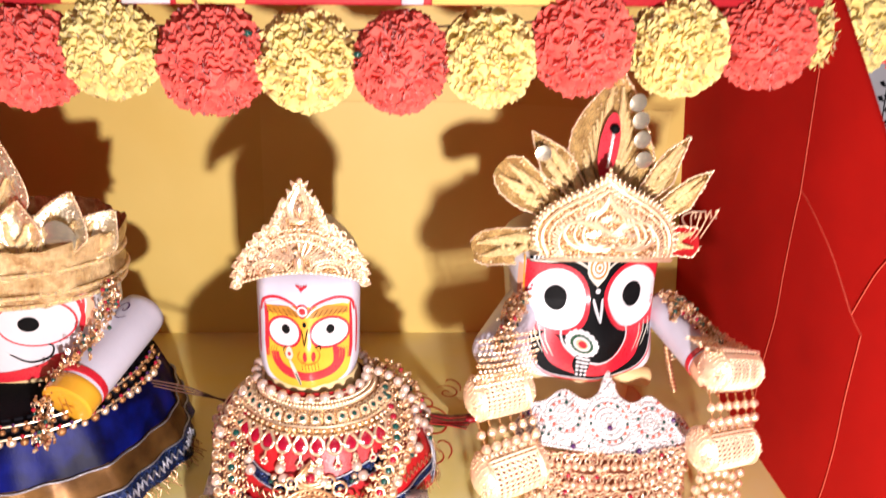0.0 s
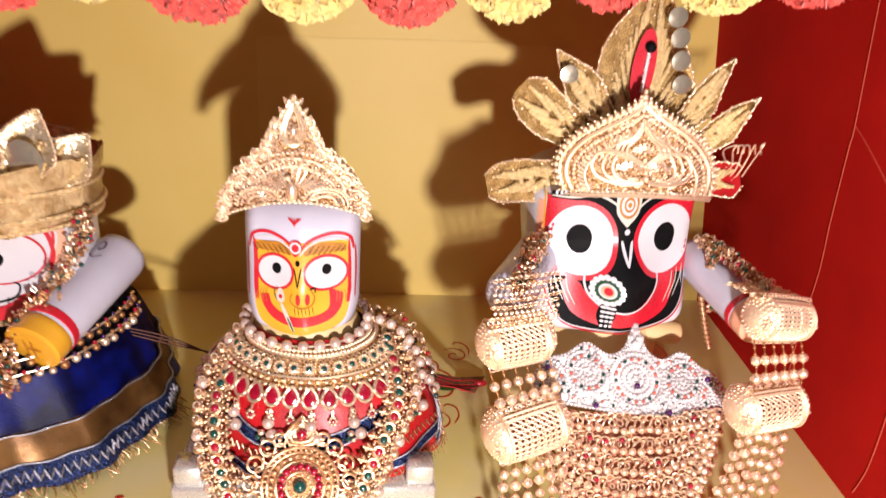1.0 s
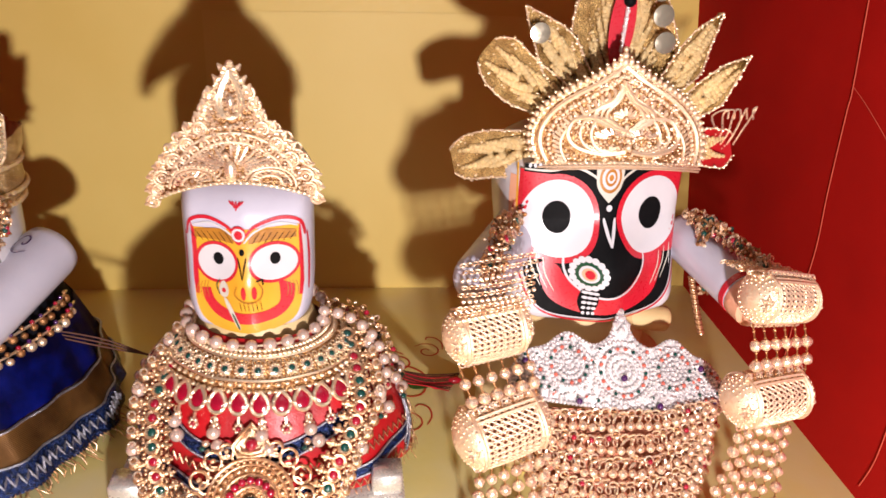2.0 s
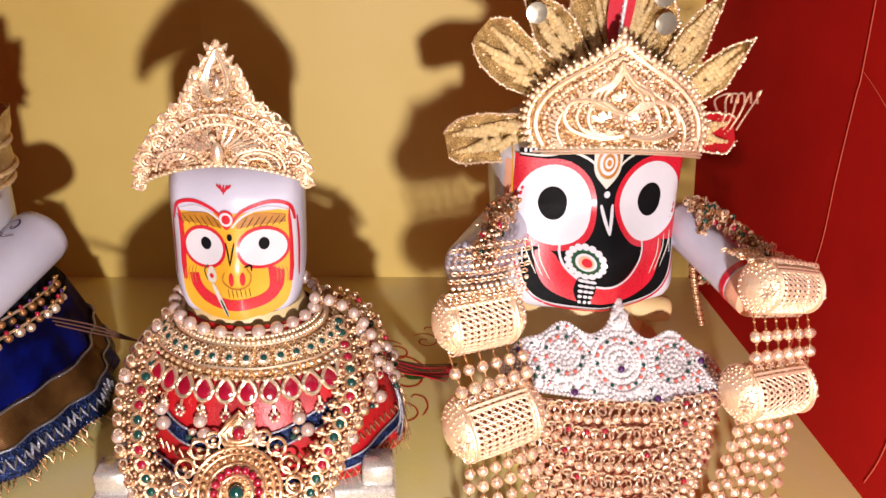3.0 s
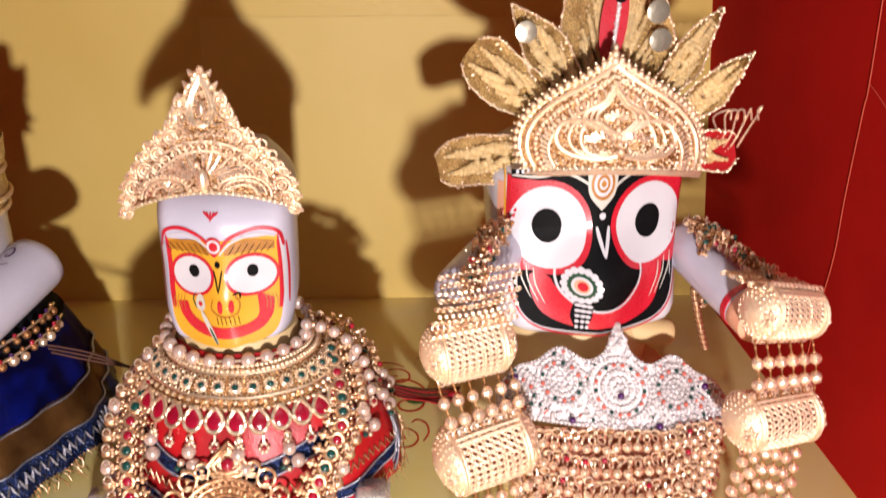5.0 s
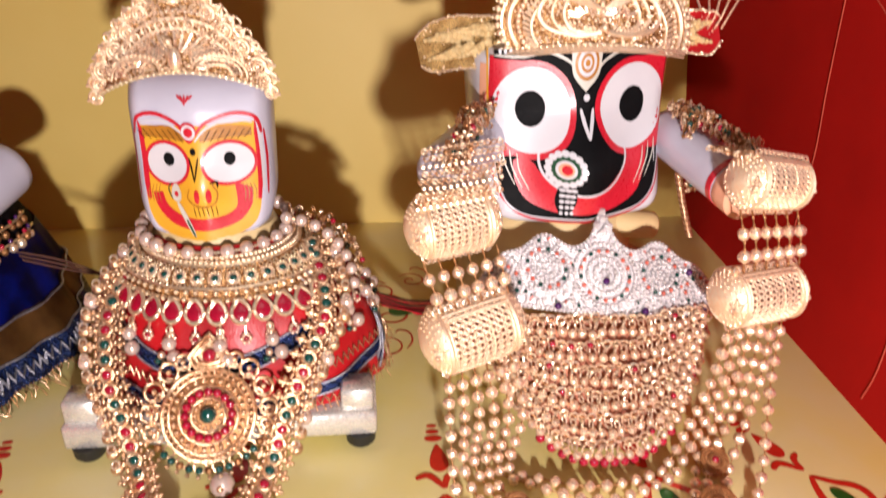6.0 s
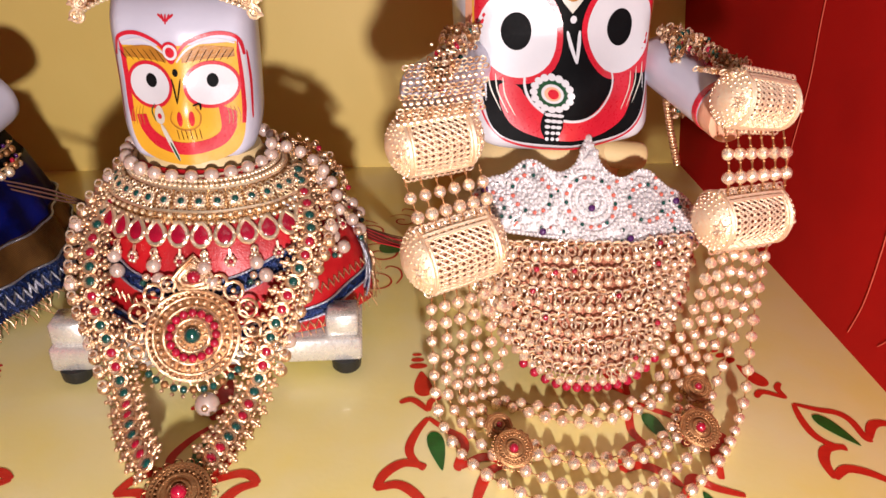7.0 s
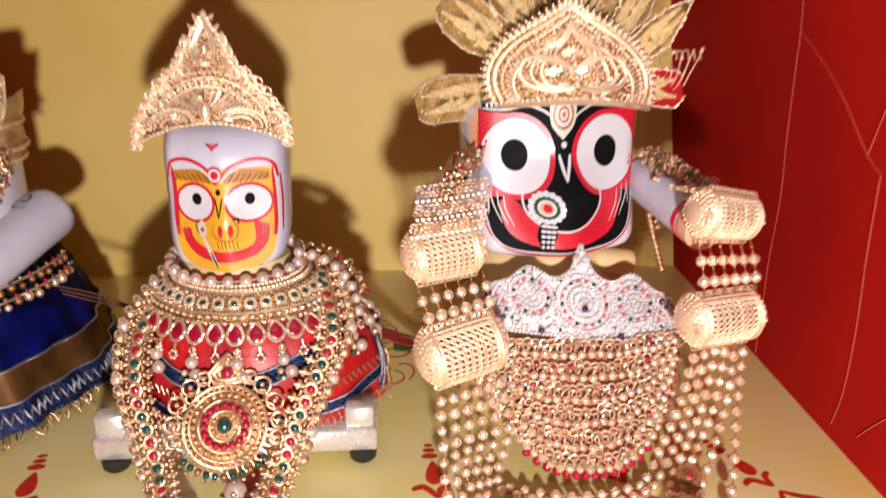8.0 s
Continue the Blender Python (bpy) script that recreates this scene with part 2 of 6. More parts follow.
class Paint:
    """Paint laid on a surface place(u, v, lift)."""

    def __init__(self, geo, place):
        self.g, self.place, self.layer = geo, place, 0.0

    def disc(self, cu, cv, ru, rv, lift, material, rot=0.0, seg=36, drop=0.0, lo=-1e9, hi=1e9):
        rings = 6
        co, si = math.cos(radians(rot)), math.sin(radians(rot))
        rows = []
        for i in range(rings + 1):
            r = max(i / rings, 0.001)
            row = []
            for j in range(seg):
                a = 6.2832 * j / seg
                x, y = ru * r * math.cos(a), rv * r * math.sin(a)
                if drop:
                    x *= 1 - drop * (0.5 + 0.5 * math.sin(a)) * r
                row.append(self.place(cu + x * co - y * si, min(hi, max(lo, cv + x * si + y * co)), lift))
            rows.append(row)
        self.g.grid(rows, material, closed=True)

    def stroke(self, pts, width, lift, material, ends=0.4, closed=False, n=8):
        line = smoothed([(u, v, 0) for u, v in pts], n, closed)
        self.layer += 0.04
        lift += self.layer
        rows = []
        m = len(line)
        for i, p in enumerate(line):
            a = line[i - 1] if (i or closed) else p
            b = line[(i + 1) % m] if (i < m - 1 or closed) else p
            d = (b - a).normalized()
            t = i / (m - 1)
            w = width * (1 if closed else ends + (1 - ends) * math.sin(math.pi * t) ** 0.6) / 2
            rows.append([self.place(p.x - d.y * w * k, p.y + d.x * w * k, lift) for k in (-1, 0, 1)])
        if closed:
            rows.append(rows[0])
        self.g.grid(rows, material)

    def band(self, one, two, lift, material, n=8, across=6):
        """Fills between two lines with equally many points."""
        a, b = smoothed([(u, v, 0) for u, v in one], n), smoothed([(u, v, 0) for u, v in two], n)
        self.g.grid([[self.place(*p.lerp(q, k / across).xy, lift) for k in range(across + 1)] for p, q in zip(a, b)], material)


# ---- the shrine box ----
def slab(name, corners, thick, material, label, category):
    """A four-cornered board of some thickness."""
    a, b, c, d = (Vector(p) for p in corners)
    nrm = (b - a).cross(d - a).normalized() * thick
    g = Geo()
    g.add([a, b, c, d, a + nrm, b + nrm, c + nrm, d + nrm], [(0, 1, 2, 3), (7, 6, 5, 4), (0, 4, 5, 1), (1, 5, 6, 2), (2, 6, 7, 3), (3, 7, 4, 0)], material)
    return solo(name, g, label, category, kind="structure", smooth=False)


BACK = 1.17
floor = slab("floor", [(-0.60, 0.22, 0), (-0.60, BACK, 0), (0.562, BACK, 0), (0.562, 0.22, 0)], 0.02, FLOORY, "yellow painted platform floor with red and green motifs", "floor")
ROOT[floor] = Vector((0, 0, 0))
wall_north = slab("wall_north", [(-0.62, BACK, -0.02), (-0.62, BACK, 0.66), (0.56, BACK, 0.66), (0.56, BACK, -0.02)], 0.02, YELLOW, "smooth yellow paper back wall of the shrine", "wall")


def east_x(y, z):
    """The cloth wall leans in at the top and draws in towards the front."""
    foot = 0.4908 + 0.0575 * y
    return foot + (0.468 - foot) * (z + 0.02) / 0.66


g = Geo()
for lift in (0, 0.004):
    rows = []
    for i in range(17):
        z = -0.02 + 0.66 * i / 16
        near = 0.24 + 0.595 * i / 16
        rows.append([(east_x(y, z) + lift, y, z) for y in [near + (BACK - near) * k / 16 for k in range(17)]])
    g.grid(rows, REDCLOTH)
wall_east = solo("wall_east", g, "leaning red cloth-covered side wall with faint creases", "wall", kind="structure")
wall_west = slab("wall_west", [(-0.60, 0.24, -0.02), (-0.60, BACK, -0.02), (-0.535, BACK, 0.64), (-0.535, 0.835, 0.64)], -0.004, REDCLOTH, "leaning red cloth-covered side wall", "wall")
ceiling = slab("ceiling", [(-0.66, 0.83, 0.645), (-0.66, BACK + 0.02, 0.645), (0.60, BACK + 0.02, 0.645), (0.60, 0.83, 0.645)], 0.012, BOARD, "red board roof of the shrine", "ceiling")
front = slab("platform_front", [(-0.62, 0.216, -0.80), (-0.62, 0.216, 0), (0.62, 0.216, 0), (0.62, 0.216, -0.80)], -0.02, BOARD, "red board front of the platform", "platform")

g = Geo()
rows = []
for k in range(25):
    x = -0.16 + 0.64 * k / 24
    rows.append([(x, BACK - 0.0012, z) for z in (0.004, 0.1, 0.2, 0.3, 0.398 + 0.004 * math.sin(x * 9) + 0.006 * (k > 20) * (k - 20) / 4)])
g.grid(rows, PAPER)
g.grid([[(x, y + 0.001, z) for x, y, z in r] for r in rows], PAPER)
ROOT[wall_north] = Vector((0, 0, 0))
part("paper_sheet", g, wall_north, "overlapping sheet of yellow paper")

# faint creases on the red side wall
g = Geo()


def on_east(y, z):
    return (east_x(y, z) - 0.0012, y, z)


for pts in ([(0.809, 0.54), (0.810, 0.50), (0.811, 0.387), (0.814, 0.362), (0.822, 0.278), (0.826, 0.213), (0.841, 0.140), (0.848, 0.090), (0.860, 0.005)],
            [(0.811, 0.387), (0.783, 0.372), (0.734, 0.339), (0.686, 0.294), (0.663, 0.280)],
            [(0.645, 0.375), (0.662, 0.346), (0.684, 0.292)],
            [(0.663, 0.279), (0.667, 0.205), (0.668, 0.132), (0.675, 0.062), (0.688, 0.018)],
            [(0.580, 0.100), (0.612, 0.072), (0.645, 0.032)]):
    line = smoothed([on_east(*p) for p in pts], 6)
    g.grid([[p, p + Vector((-0.0006, 0.0007, 0)), p + Vector((0, 0.0014, 0))] for p in line], SEAM)
ROOT[wall_east] = Vector((0, 0, 0))
part("crease", g, wall_east, "faded pale red creases")

# top board over the opening, with pale and yellow cloth patches
board = thing("fascia_board", (0, 0.80, 0.58), "red fascia board with white and yellow patches", "board")
g = Geo()
g.box((-0.66, 0.815, 0.578), (0.62, 0.83, 0.66), BOARD)
g.v = [(x, y, z - 0.0132 + 0.041 * x) for x, y, z in g.v]
part("panel", g, board)
for x0, x1, material in ((-0.29, -0.24, YELLOW), (-0.235, -0.19, WHITEP), (-0.185, -0.12, YELLOW), (0.03, 0.052, WHITEP), (0.06, 0.20, YELLOW)):
    g = Geo()
    g.box((x0, 0.811, 0.579), (x1, 0.8148, 0.63), material, 0.001)
    g.v = [(x, y, z - 0.0132 + 0.041 * x) for x, y, z in g.v]
    part("patch", g, board)

# patterned cloth beyond the side wall
cloth = thing("printed_curtain", (0.95, 1.3, -0.8), "grey-white curtain printed with dark leafy twigs", "curtain")
g = Geo()
rows = []
for i in range(60):
    x = 0.60 + 1.4 * i / 59
    y = 1.30 + 0.012 * math.sin(x * 22) + 0.006 * math.sin(x * 53 + 1)
    rows.append([(x, y, z) for z in (-0.8, 0.0, 0.5, 1.2)])
g.grid(rows, GREYCLOTH)
g.grid([[(x, y + 0.004, z) for x, y, z in r] for r in rows], GREYCLOTH)
part("cloth", g, cloth)
rnd = random.Random(4)
for k in range(26):
    g = Geo()
    x, z, lean = 0.66 + rnd.random() * 0.55, 0.05 + rnd.random() * 0.6, rnd.uniform(-0.5, 0.5)
    fold = lambda q: 1.30 + 0.012 * math.sin(q * 22) + 0.006 * math.sin(q * 53 + 1) - 0.0015
    stem = [(x + lean * s * 0.12, fold(x + lean * s * 0.12), z + s * 0.12) for s in (0, 0.25, 0.5, 0.75, 1)]
    g.tube(stem, 0.0012, BLACKC, 4)
    for i in range(9):
        s = i / 9
        px, pz, side = x + lean * s * 0.12, z + s * 0.12, (-1) ** i
        tip = px + side * 0.022
        g.add([(px, fold(px), pz), (px + side * 0.010, fold(px) - 0.001, pz + 0.012), (tip, fold(tip) - 0.001, pz + 0.010), (px + side * 0.012, fold(px) - 0.001, pz + 0.002)], [(0, 1, 2, 3)], BLACKC)
    part("twig", g, cloth)

# the room behind the camera
for name, corners, material, label, category in (
    ("room_floor", [(-3, -2.5, -0.8), (-3, 2.2, -0.8), (3, 2.2, -0.8), (3, -2.5, -0.8)], DARKF, "dark brown room floor", "floor"),
    ("room_ceiling", [(-3, -2.5, 1.75), (3, -2.5, 1.75), (3, 2.2, 1.75), (-3, 2.2, 1.75)], CREAM, "cream plaster room ceiling", "ceiling"),
    ("wall_south", [(-3, -2.5, -0.8), (-3, -2.5, 1.75), (3, -2.5, 1.75), (3, -2.5, -0.8)], CREAM, "cream plaster room wall", "wall"),
    ("wall_far_north", [(-3, 2.2, -0.8), (3, 2.2, -0.8), (3, 2.2, 1.75), (-3, 2.2, 1.75)], CREAM, "cream plaster room wall", "wall"),
    ("wall_far_west", [(-3, -2.5, -0.8), (-3, 2.2, -0.8), (-3, 2.2, 1.75), (-3, -2.5, 1.75)], CREAM, "cream plaster room wall", "wall"),
    ("wall_far_east", [(3, -2.5, -0.8), (3, -2.5, 1.75), (3, 2.2, 1.75), (3, 2.2, -0.8)], CREAM, "cream plaster room wall", "wall"),
):
    slab(name, corners, 0.05, material, label, category).data.flip_normals()

# ---- painted motifs on the platform ----
def motif(x, y, turn, size=1.0, above=True):
    g = Geo()
    co, si = math.cos(radians(turn)) * size / 1000, math.sin(radians(turn)) * size / 1000
    p = Paint(g, lambda u, v, lift: (x + u * co - v * si, y + u * si + v * co, 0.0006 + lift * 0.0003))
    p.disc(0, 2, 9.5, 21, 1, GREENF, 184, drop=0.75)
    p.stroke([(-12, -17), (-20, -4), (-21, 8), (-14, 25), (-4, 40)], 7.0, 0, REDF)
    p.stroke([(-4, 40), (8, 26), (19, 16), (21, 4), (13, -15), (16, -18)], 7.0, 0, REDF)
    p.stroke([(-10, -14), (-26, -9), (-40, -18), (-48, -33)], 8.4, 0, REDF)
    p.stroke([(-48, -33), (-32, -30), (-20, -40), (-12, -56)], 8.4, 0, REDF)
    p.stroke([(14, -17), (30, -8), (40, -8), (49, -16)], 8.4, 0, REDF)
    p.stroke([(49, -16), (36, -22), (27, -38), (20, -56)], 8.4, 0, REDF)
    p.stroke([(-30, -72), (-12, -62), (0, -50), (10, -62), (28, -74)], 8.4, 0, REDF)
    p.disc(0, -78, 7, 14, 1, GREENF, 0, drop=0.6)
    if above:
        p.stroke([(-26, 60), (-15, 63), (-3, 48)], 6.3, 0, REDF)
        p.stroke([(-3, 48), (0, 60), (9, 65)], 5.6, 0, REDF)
        p.disc(-5, 84, 11, 17, 0, REDF, 0, drop=0.7)
        for v, r in ((109, 8), (118, 6), (126, 4.5)):
            p.disc(-7, v, r, r * 0.5, 0, REDF, seg=14)
    part("painted_motif", g, floor, "red and green painted leaf motif")


motif(0.130, 0.577, 0)
motif(0.308, 0.587, 8)
motif(0.453, 0.577, 22)
motif(-0.047, 0.578, -8)
motif(-0.225, 0.585, 4)
motif(0.128, 0.43, 0, above=False)
motif(0.33, 0.43, 0, above=False)
motif(-0.07, 0.43, 0, above=False)


def scroll(x, y, turn, size):
    g = Geo()
    co, si = math.cos(radians(turn)) * size / 1000, math.sin(radians(turn)) * size / 1000
    p = Paint(g, lambda u, v, lift: (x + u * co - v * si, y + u * si + v * co, 0.0006 + lift * 0.0003))
    spiral = [((4 + 4.2 * a) * math.cos(a), (4 + 4.2 * a) * math.sin(a)) for a in [0.7 * k for k in range(13)]]
    p.stroke(spiral, 4.0, 0, REDF, n=5)
    p.stroke([(40, -8), (52, 20), (48, 50), (30, 62), (20, 52)], 4, 0, REDF)
    part("painted_scroll", g, floor, "red painted scroll")


for x, y, turn, size in ((0.088, 0.835, 0, 0.55), (0.095, 0.90, 40, 0.7), (0.085, 0.955, 80, 0.6), (0.125, 0.985, 20, 0.5)):
    scroll(x, y, turn, size)
g = Geo()
p = Paint(g, lambda u, v, lift: (0.108 + u, 0.915 + v, 0.0012))
p.disc(0, 0, 0.020, 0.016, 0, GREENF, 20, drop=0.5)
part("painted_leaf", g, floor, "dark green painted leaf")

# ---- the three painted wooden idols, one mesh each ----
def tube_arm(g, a, b, ra, rb, material, cap=None, n=24):
    a, b = Vector(a), Vector(b)
    d = (b - a).normalized()
    x = d.cross(Vector((0, 0, 1))).normalized()
    y = d.cross(x)
    rows = []
    for t, r in ((0, 0.05), (0.01, 0.75), (0.04, 0.95), (0.1, 1), (0.4, 1), (0.7, 1), (0.93, 1), (0.98, 0.94), (1.0, 0.8), (1.002, 0.02)):
        c, rr = a.lerp(b, t), (ra + (rb - ra) * t) * r
        rows.append([c + (x * math.cos(6.2832 * k / n) + y * math.sin(6.2832 * k / n)) * rr for k in range(n)])
    g.grid(rows, material, closed=True)


def head(g, front, w_of, v0, v1, x0, z0, depth, material):
    """A block-shaped head: front(u, v) is its painted side."""
    rows = []
    nv, ns = 44, 40
    for i in range(nv + 1):
        v = v0 + (v1 - v0) * i / nv
        w = w_of(v)
        inset = 1 - 0.5 * max(0, (v - v1 + 0.02) / 0.02) ** 2 - 0.25 * max(0, (v0 + 0.012 - v) / 0.012) ** 2
        row = []
        for j in range(ns + 1):
            u = w * (2 * j / ns - 1)
            row.append((x0 + u * inset, front(u, v) + (1 - inset) * 0.05, z0 + v))
        yr, yl = row[-1][1], row[0][1]
        yb = yr + depth * (1 - (1 - inset) * 0.5)
        for k in range(1, 17):
            a = math.pi * k / 17
            row.append((x0 + w * inset * (abs(math.cos(a)) ** 0.5) * (1 if math.cos(a) > 0 else -1), yr + (yb - yr) * math.sin(a) ** 0.5, z0 + v))
        rows.append(row)
    g.grid(rows, material, closed=True)
    n = len(rows[0])
    for r in (rows[0], rows[-1]):
        c = Vector((sum(p[0] for p in r) / n, sum(p[1] for p in r) / n, r[0][2]))
        k = len(g.v)
        g.v += [tuple(p) for p in r] + [tuple(c)]
        g.f += [(k + j, k + (j + 1) % n, k + n) for j in range(n)]
        g.m += [g.slot(material)] * n


# large idol: white block head with a black and red painted front
JX, JZ = 0.25, 0.165


def jag_w(v):
    if v < 0.075:
        return 0.0782 - 0.0012 * min(1, max(0, v - 0.05) / 0.025) - 0.028 * max(0, (0.036 - v) / 0.023) ** 2.6
    return 0.077 + 0.056 * (v - 0.075)


def jag_front(u, v):
    s = min(1, abs(u) / jag_w(v))
    y = 0.745 - 0.22 * max(0, 0.111 - v) + 0.27 * math.sqrt(u * u + 0.008 ** 2) - 0.0022
    y -= 0.018 * math.exp(-(u / 0.028) ** 2 - ((v - 0.068) / 0.03) ** 2)
    return y + 0.016 * max(0, (s - 0.82) / 0.18) ** 2 + 0.012 * max(0, (0.03 - v) / 0.02) ** 2


g = Geo()
head(g, jag_front, jag_w, 0.013, 0.170, JX, JZ, 0.11, WHITEP)
p = Paint(g, lambda u, v, lift: (JX + u, jag_front(u, v) - 0.0005 - 0.00035 * lift, JZ + v))
p.band([(-0.070, 0.16), (-0.070, 0.12), (-0.0695, 0.08), (-0.067, 0.055), (-0.060, 0.0365), (-0.042, 0.0268), (0, 0.0240)],
       [(0.070, 0.16), (0.070, 0.12), (0.0695, 0.08), (0.067, 0.055), (0.060, 0.0365), (0.042, 0.0268), (0, 0.0240)], 0, BLACKP, across=24)
p.stroke([(-0.0725, 0.065), (-0.066, 0.043), (-0.053, 0.0285), (-0.025, 0.0215), (0.025, 0.0215), (0.053, 0.0285), (0.066, 0.043), (0.073, 0.068)], 0.0017, 1, REDP, ends=0.6)
for s in (-1, 1):
    p.stroke([(s * 0.0715, 0.155), (s * 0.0715, 0.11), (s * 0.070, 0.075)], 0.003, 1, REDP, ends=0.9)
    p.stroke([(s * 0.0765, 0.148), (s * 0.0760, 0.12), (s * 0.0745, 0.075)], 0.0042, 1, PEACH, ends=0.8)
    p.stroke([(s * 0.0745, 0.16), (s * 0.0735, 0.12), (s * 0.072, 0.09)], 0.0012, 2, YELLP, ends=0.8)
# mouth
p.band([(-0.056, 0.072), (-0.055, 0.056), (-0.046, 0.040), (-0.026, 0.0310), (0, 0.0285), (0.027, 0.0310), (0.046, 0.040), (0.054, 0.056), (0.057, 0.075)],
       [(-0.048, 0.076), (-0.040, 0.070), (-0.036, 0.064), (-0.020, 0.052), (0, 0.047), (0.018, 0.052), (0.032, 0.064), (0.038, 0.074), (0.044, 0.080)], 2, REDP, across=10)
p.stroke([(-0.036, 0.085), (-0.037, 0.072), (-0.032, 0.060), (-0.018, 0.0495), (0, 0.0465), (0.018, 0.050), (0.030, 0.060), (0.035, 0.072), (0.033, 0.086)], 0.0024, 3, WHITEP, ends=0.5)
for s in (-1, 1):
    for k in range(3):
        p.stroke([(s * (0.064 - 0.0055 * k), 0.084 - 0.003 * k), (s * (0.0625 - 0.0055 * k), 0.070 - 0.003 * k), (s * (0.055 - 0.0055 * k), 0.052 - 0.002 * k)], 0.0011, 3.5, GREYP, ends=0.2)
# eyes
for s in (-1, 1):
    cu, cv = s * 0.042, 0.1125
    p.disc(cu, cv, 0.0345, 0.0395, 2, REDP)
    p.band([(s * 0.0705, 0.153), (s * 0.0705, 0.12), (s * 0.0705, 0.09), (s * 0.067, 0.075)], [(s * 0.030, 0.150), (s * 0.05, 0.13), (s * 0.05, 0.10), (s * 0.04, 0.077)], 2.3, REDP)
    p.disc(cu, cv, 0.0298, 0.0345, 3.4, WHITEP)
    p.disc(cu - 0.0005, cv + 0.001, 0.0115, 0.0145, 4.2, BLACKP)
    p.stroke([(s * 0.070, 0.1555), (s * 0.050, 0.1545), (s * 0.030, 0.158), (s * 0.012, 0.149), (s * 0.006, 0.136)], 0.0022, 3, GREYP, ends=0.5)
    for k in range(13):
        p.disc(s * (0.018 + 0.004 * k), 0.160 + 0.0015 * math.sin(k * 0.4), 0.0012, 0.0022, 3, WHITEP, seg=8)
# forehead mark
p.band([(-0.014, 0.172), (-0.013, 0.155), (-0.011, 0.140), (-0.001, 0.127)], [(0.012, 0.172), (0.011, 0.155), (0.009, 0.140), (-0.001, 0.127)], 4, GREYP)
for r, material in ((1.0, OCHRE), (0.78, WHITEP), (0.55, OCHRE), (0.36, WHITEP), (0.2, OCHRE)):
    p.disc(-0.001, 0.150, 0.0095 * r, 0.014 * r, 5 + 2 * (1 - r), material)
p.disc(0, 0.1225, 0.0026, 0.003, 5, WHITEP, seg=12)
p.stroke([(-0.0045, 0.114), (-0.0025, 0.104), (0.0005, 0.091)], 0.003, 5, WHITEP, ends=0.3)
p.stroke([(0.0055, 0.114), (0.004, 0.104), (0.0005, 0.091)], 0.003, 5, WHITEP, ends=0.3)
# painted nose flower with its bars
FU, FV = -0.0185, 0.0685
p.disc(FU, FV, 0.0118, 0.0118, 5, GREENP)
for k in range(16):
    a = 6.2832 * k / 16
    p.disc(FU + 0.0125 * math.cos(a), FV + 0.0125 * math.sin(a), 0.0028, 0.0028, 5.6, WHITEP, seg=10)
p.disc(FU, FV, 0.0074, 0.0074, 6.0, WHITEP)
p.disc(FU, FV, 0.0055, 0.0055, 6.4, PEACH, seg=20)
p.disc(FU + 0.0005, FV, 0.0036, 0.0038, 6.8, REDP, seg=20)
p.band([(FU - 0.005, 0.053), (FU - 0.007, 0.040), (FU - 0.002, 0.027)], [(FU + 0.008, 0.053), (FU + 0.009, 0.040), (FU + 0.004, 0.027)], 5, BLACKP)
for k in range(5):
    v = 0.0515 - 0.0052 * k
    for q in (-0.003, 0.0012, 0.005):
        p.disc(FU + q + 0.001, v, (0.0034 - 0.0004 * k) * 0.8, 0.0016, 5.8, WHITEP, seg=10)
# the head sits a little askew on its body
askew = Matrix.Translation((0.2470, 0.75, 0.264)) @ Matrix.Rotation(radians(3.5), 4, "Z") @ Matrix.Rotation(radians(-2), 4, "Y") @ Matrix.Diagonal((1.03, 1, 1, 1)) @ Matrix.Translation((-0.25, -0.75, -0.262))
g.v = [tuple(askew @ Vector(c)) for c in g.v]
# stump arms, neck and body
tube_arm(g, (0.336, 0.790, 0.250), (0.356, 0.668, 0.232), 0.022, 0.0195, LILAC)
tube_arm(g, (0.3521, 0.692, 0.2355), (0.3532, 0.6855, 0.2346), 0.0206, 0.0206, REDP)
tube_arm(g, (0.3532, 0.6855, 0.2346), (0.3563, 0.6665, 0.2318), 0.0202, 0.0199, PEACH)
tube_arm(g, (0.185, 0.80, 0.250), (0.124, 0.686, 0.246), 0.024, 0.022, LILAC)
for z0, z1, rx, ry in ((0.10, 0.178, 0.07, 0.05), (0.0, 0.125, 0.095, 0.062)):
    g.grid([[(0.25 + rx * k * math.cos(a), 0.80 + ry * k * math.sin(a), z) for a in [6.2832 * j / 40 for j in range(40)]] for z, k in ((z0, 0.02), (z0, 0.96), (z0 + 0.006, 1), (z1 - 0.012, 1), (z1 - 0.003, 0.94), (z1, 0.85), (z1, 0.02))], WOOD, closed=True)
tube_arm(g, (0.23, 0.775, 0.172), (0.335, 0.775, 0.162), 0.013, 0.013, WOOD)
solo("painted_idol", g, "large painted wooden idol with round white eye discs", "idol", (0.25, 0.80, 0))

# small idol: white block head with a yellow painted front
SX, SZ = -0.0622, 0.165


def sub_w(v):
    return 0.0550 - 0.011 * max(0, (0.045 - v) / 0.04) ** 2.4 - 0.003 * max(0, (v - 0.115) / 0.03) ** 2


def sub_front(u, v):
    s = min(1, abs(u) / sub_w(v))
    y = 0.748 - 0.12 * max(0, 0.07 - v) + 0.30 * math.sqrt(u * u + 0.008 ** 2) - 0.0024
    y -= 0.006 * math.exp(-(u / 0.015) ** 2 - ((v - 0.05) / 0.02) ** 2)
    return y + 0.014 * max(0, (s - 0.8) / 0.2) ** 2 + 0.03 * max(0, (v - 0.105) / 0.04) ** 2


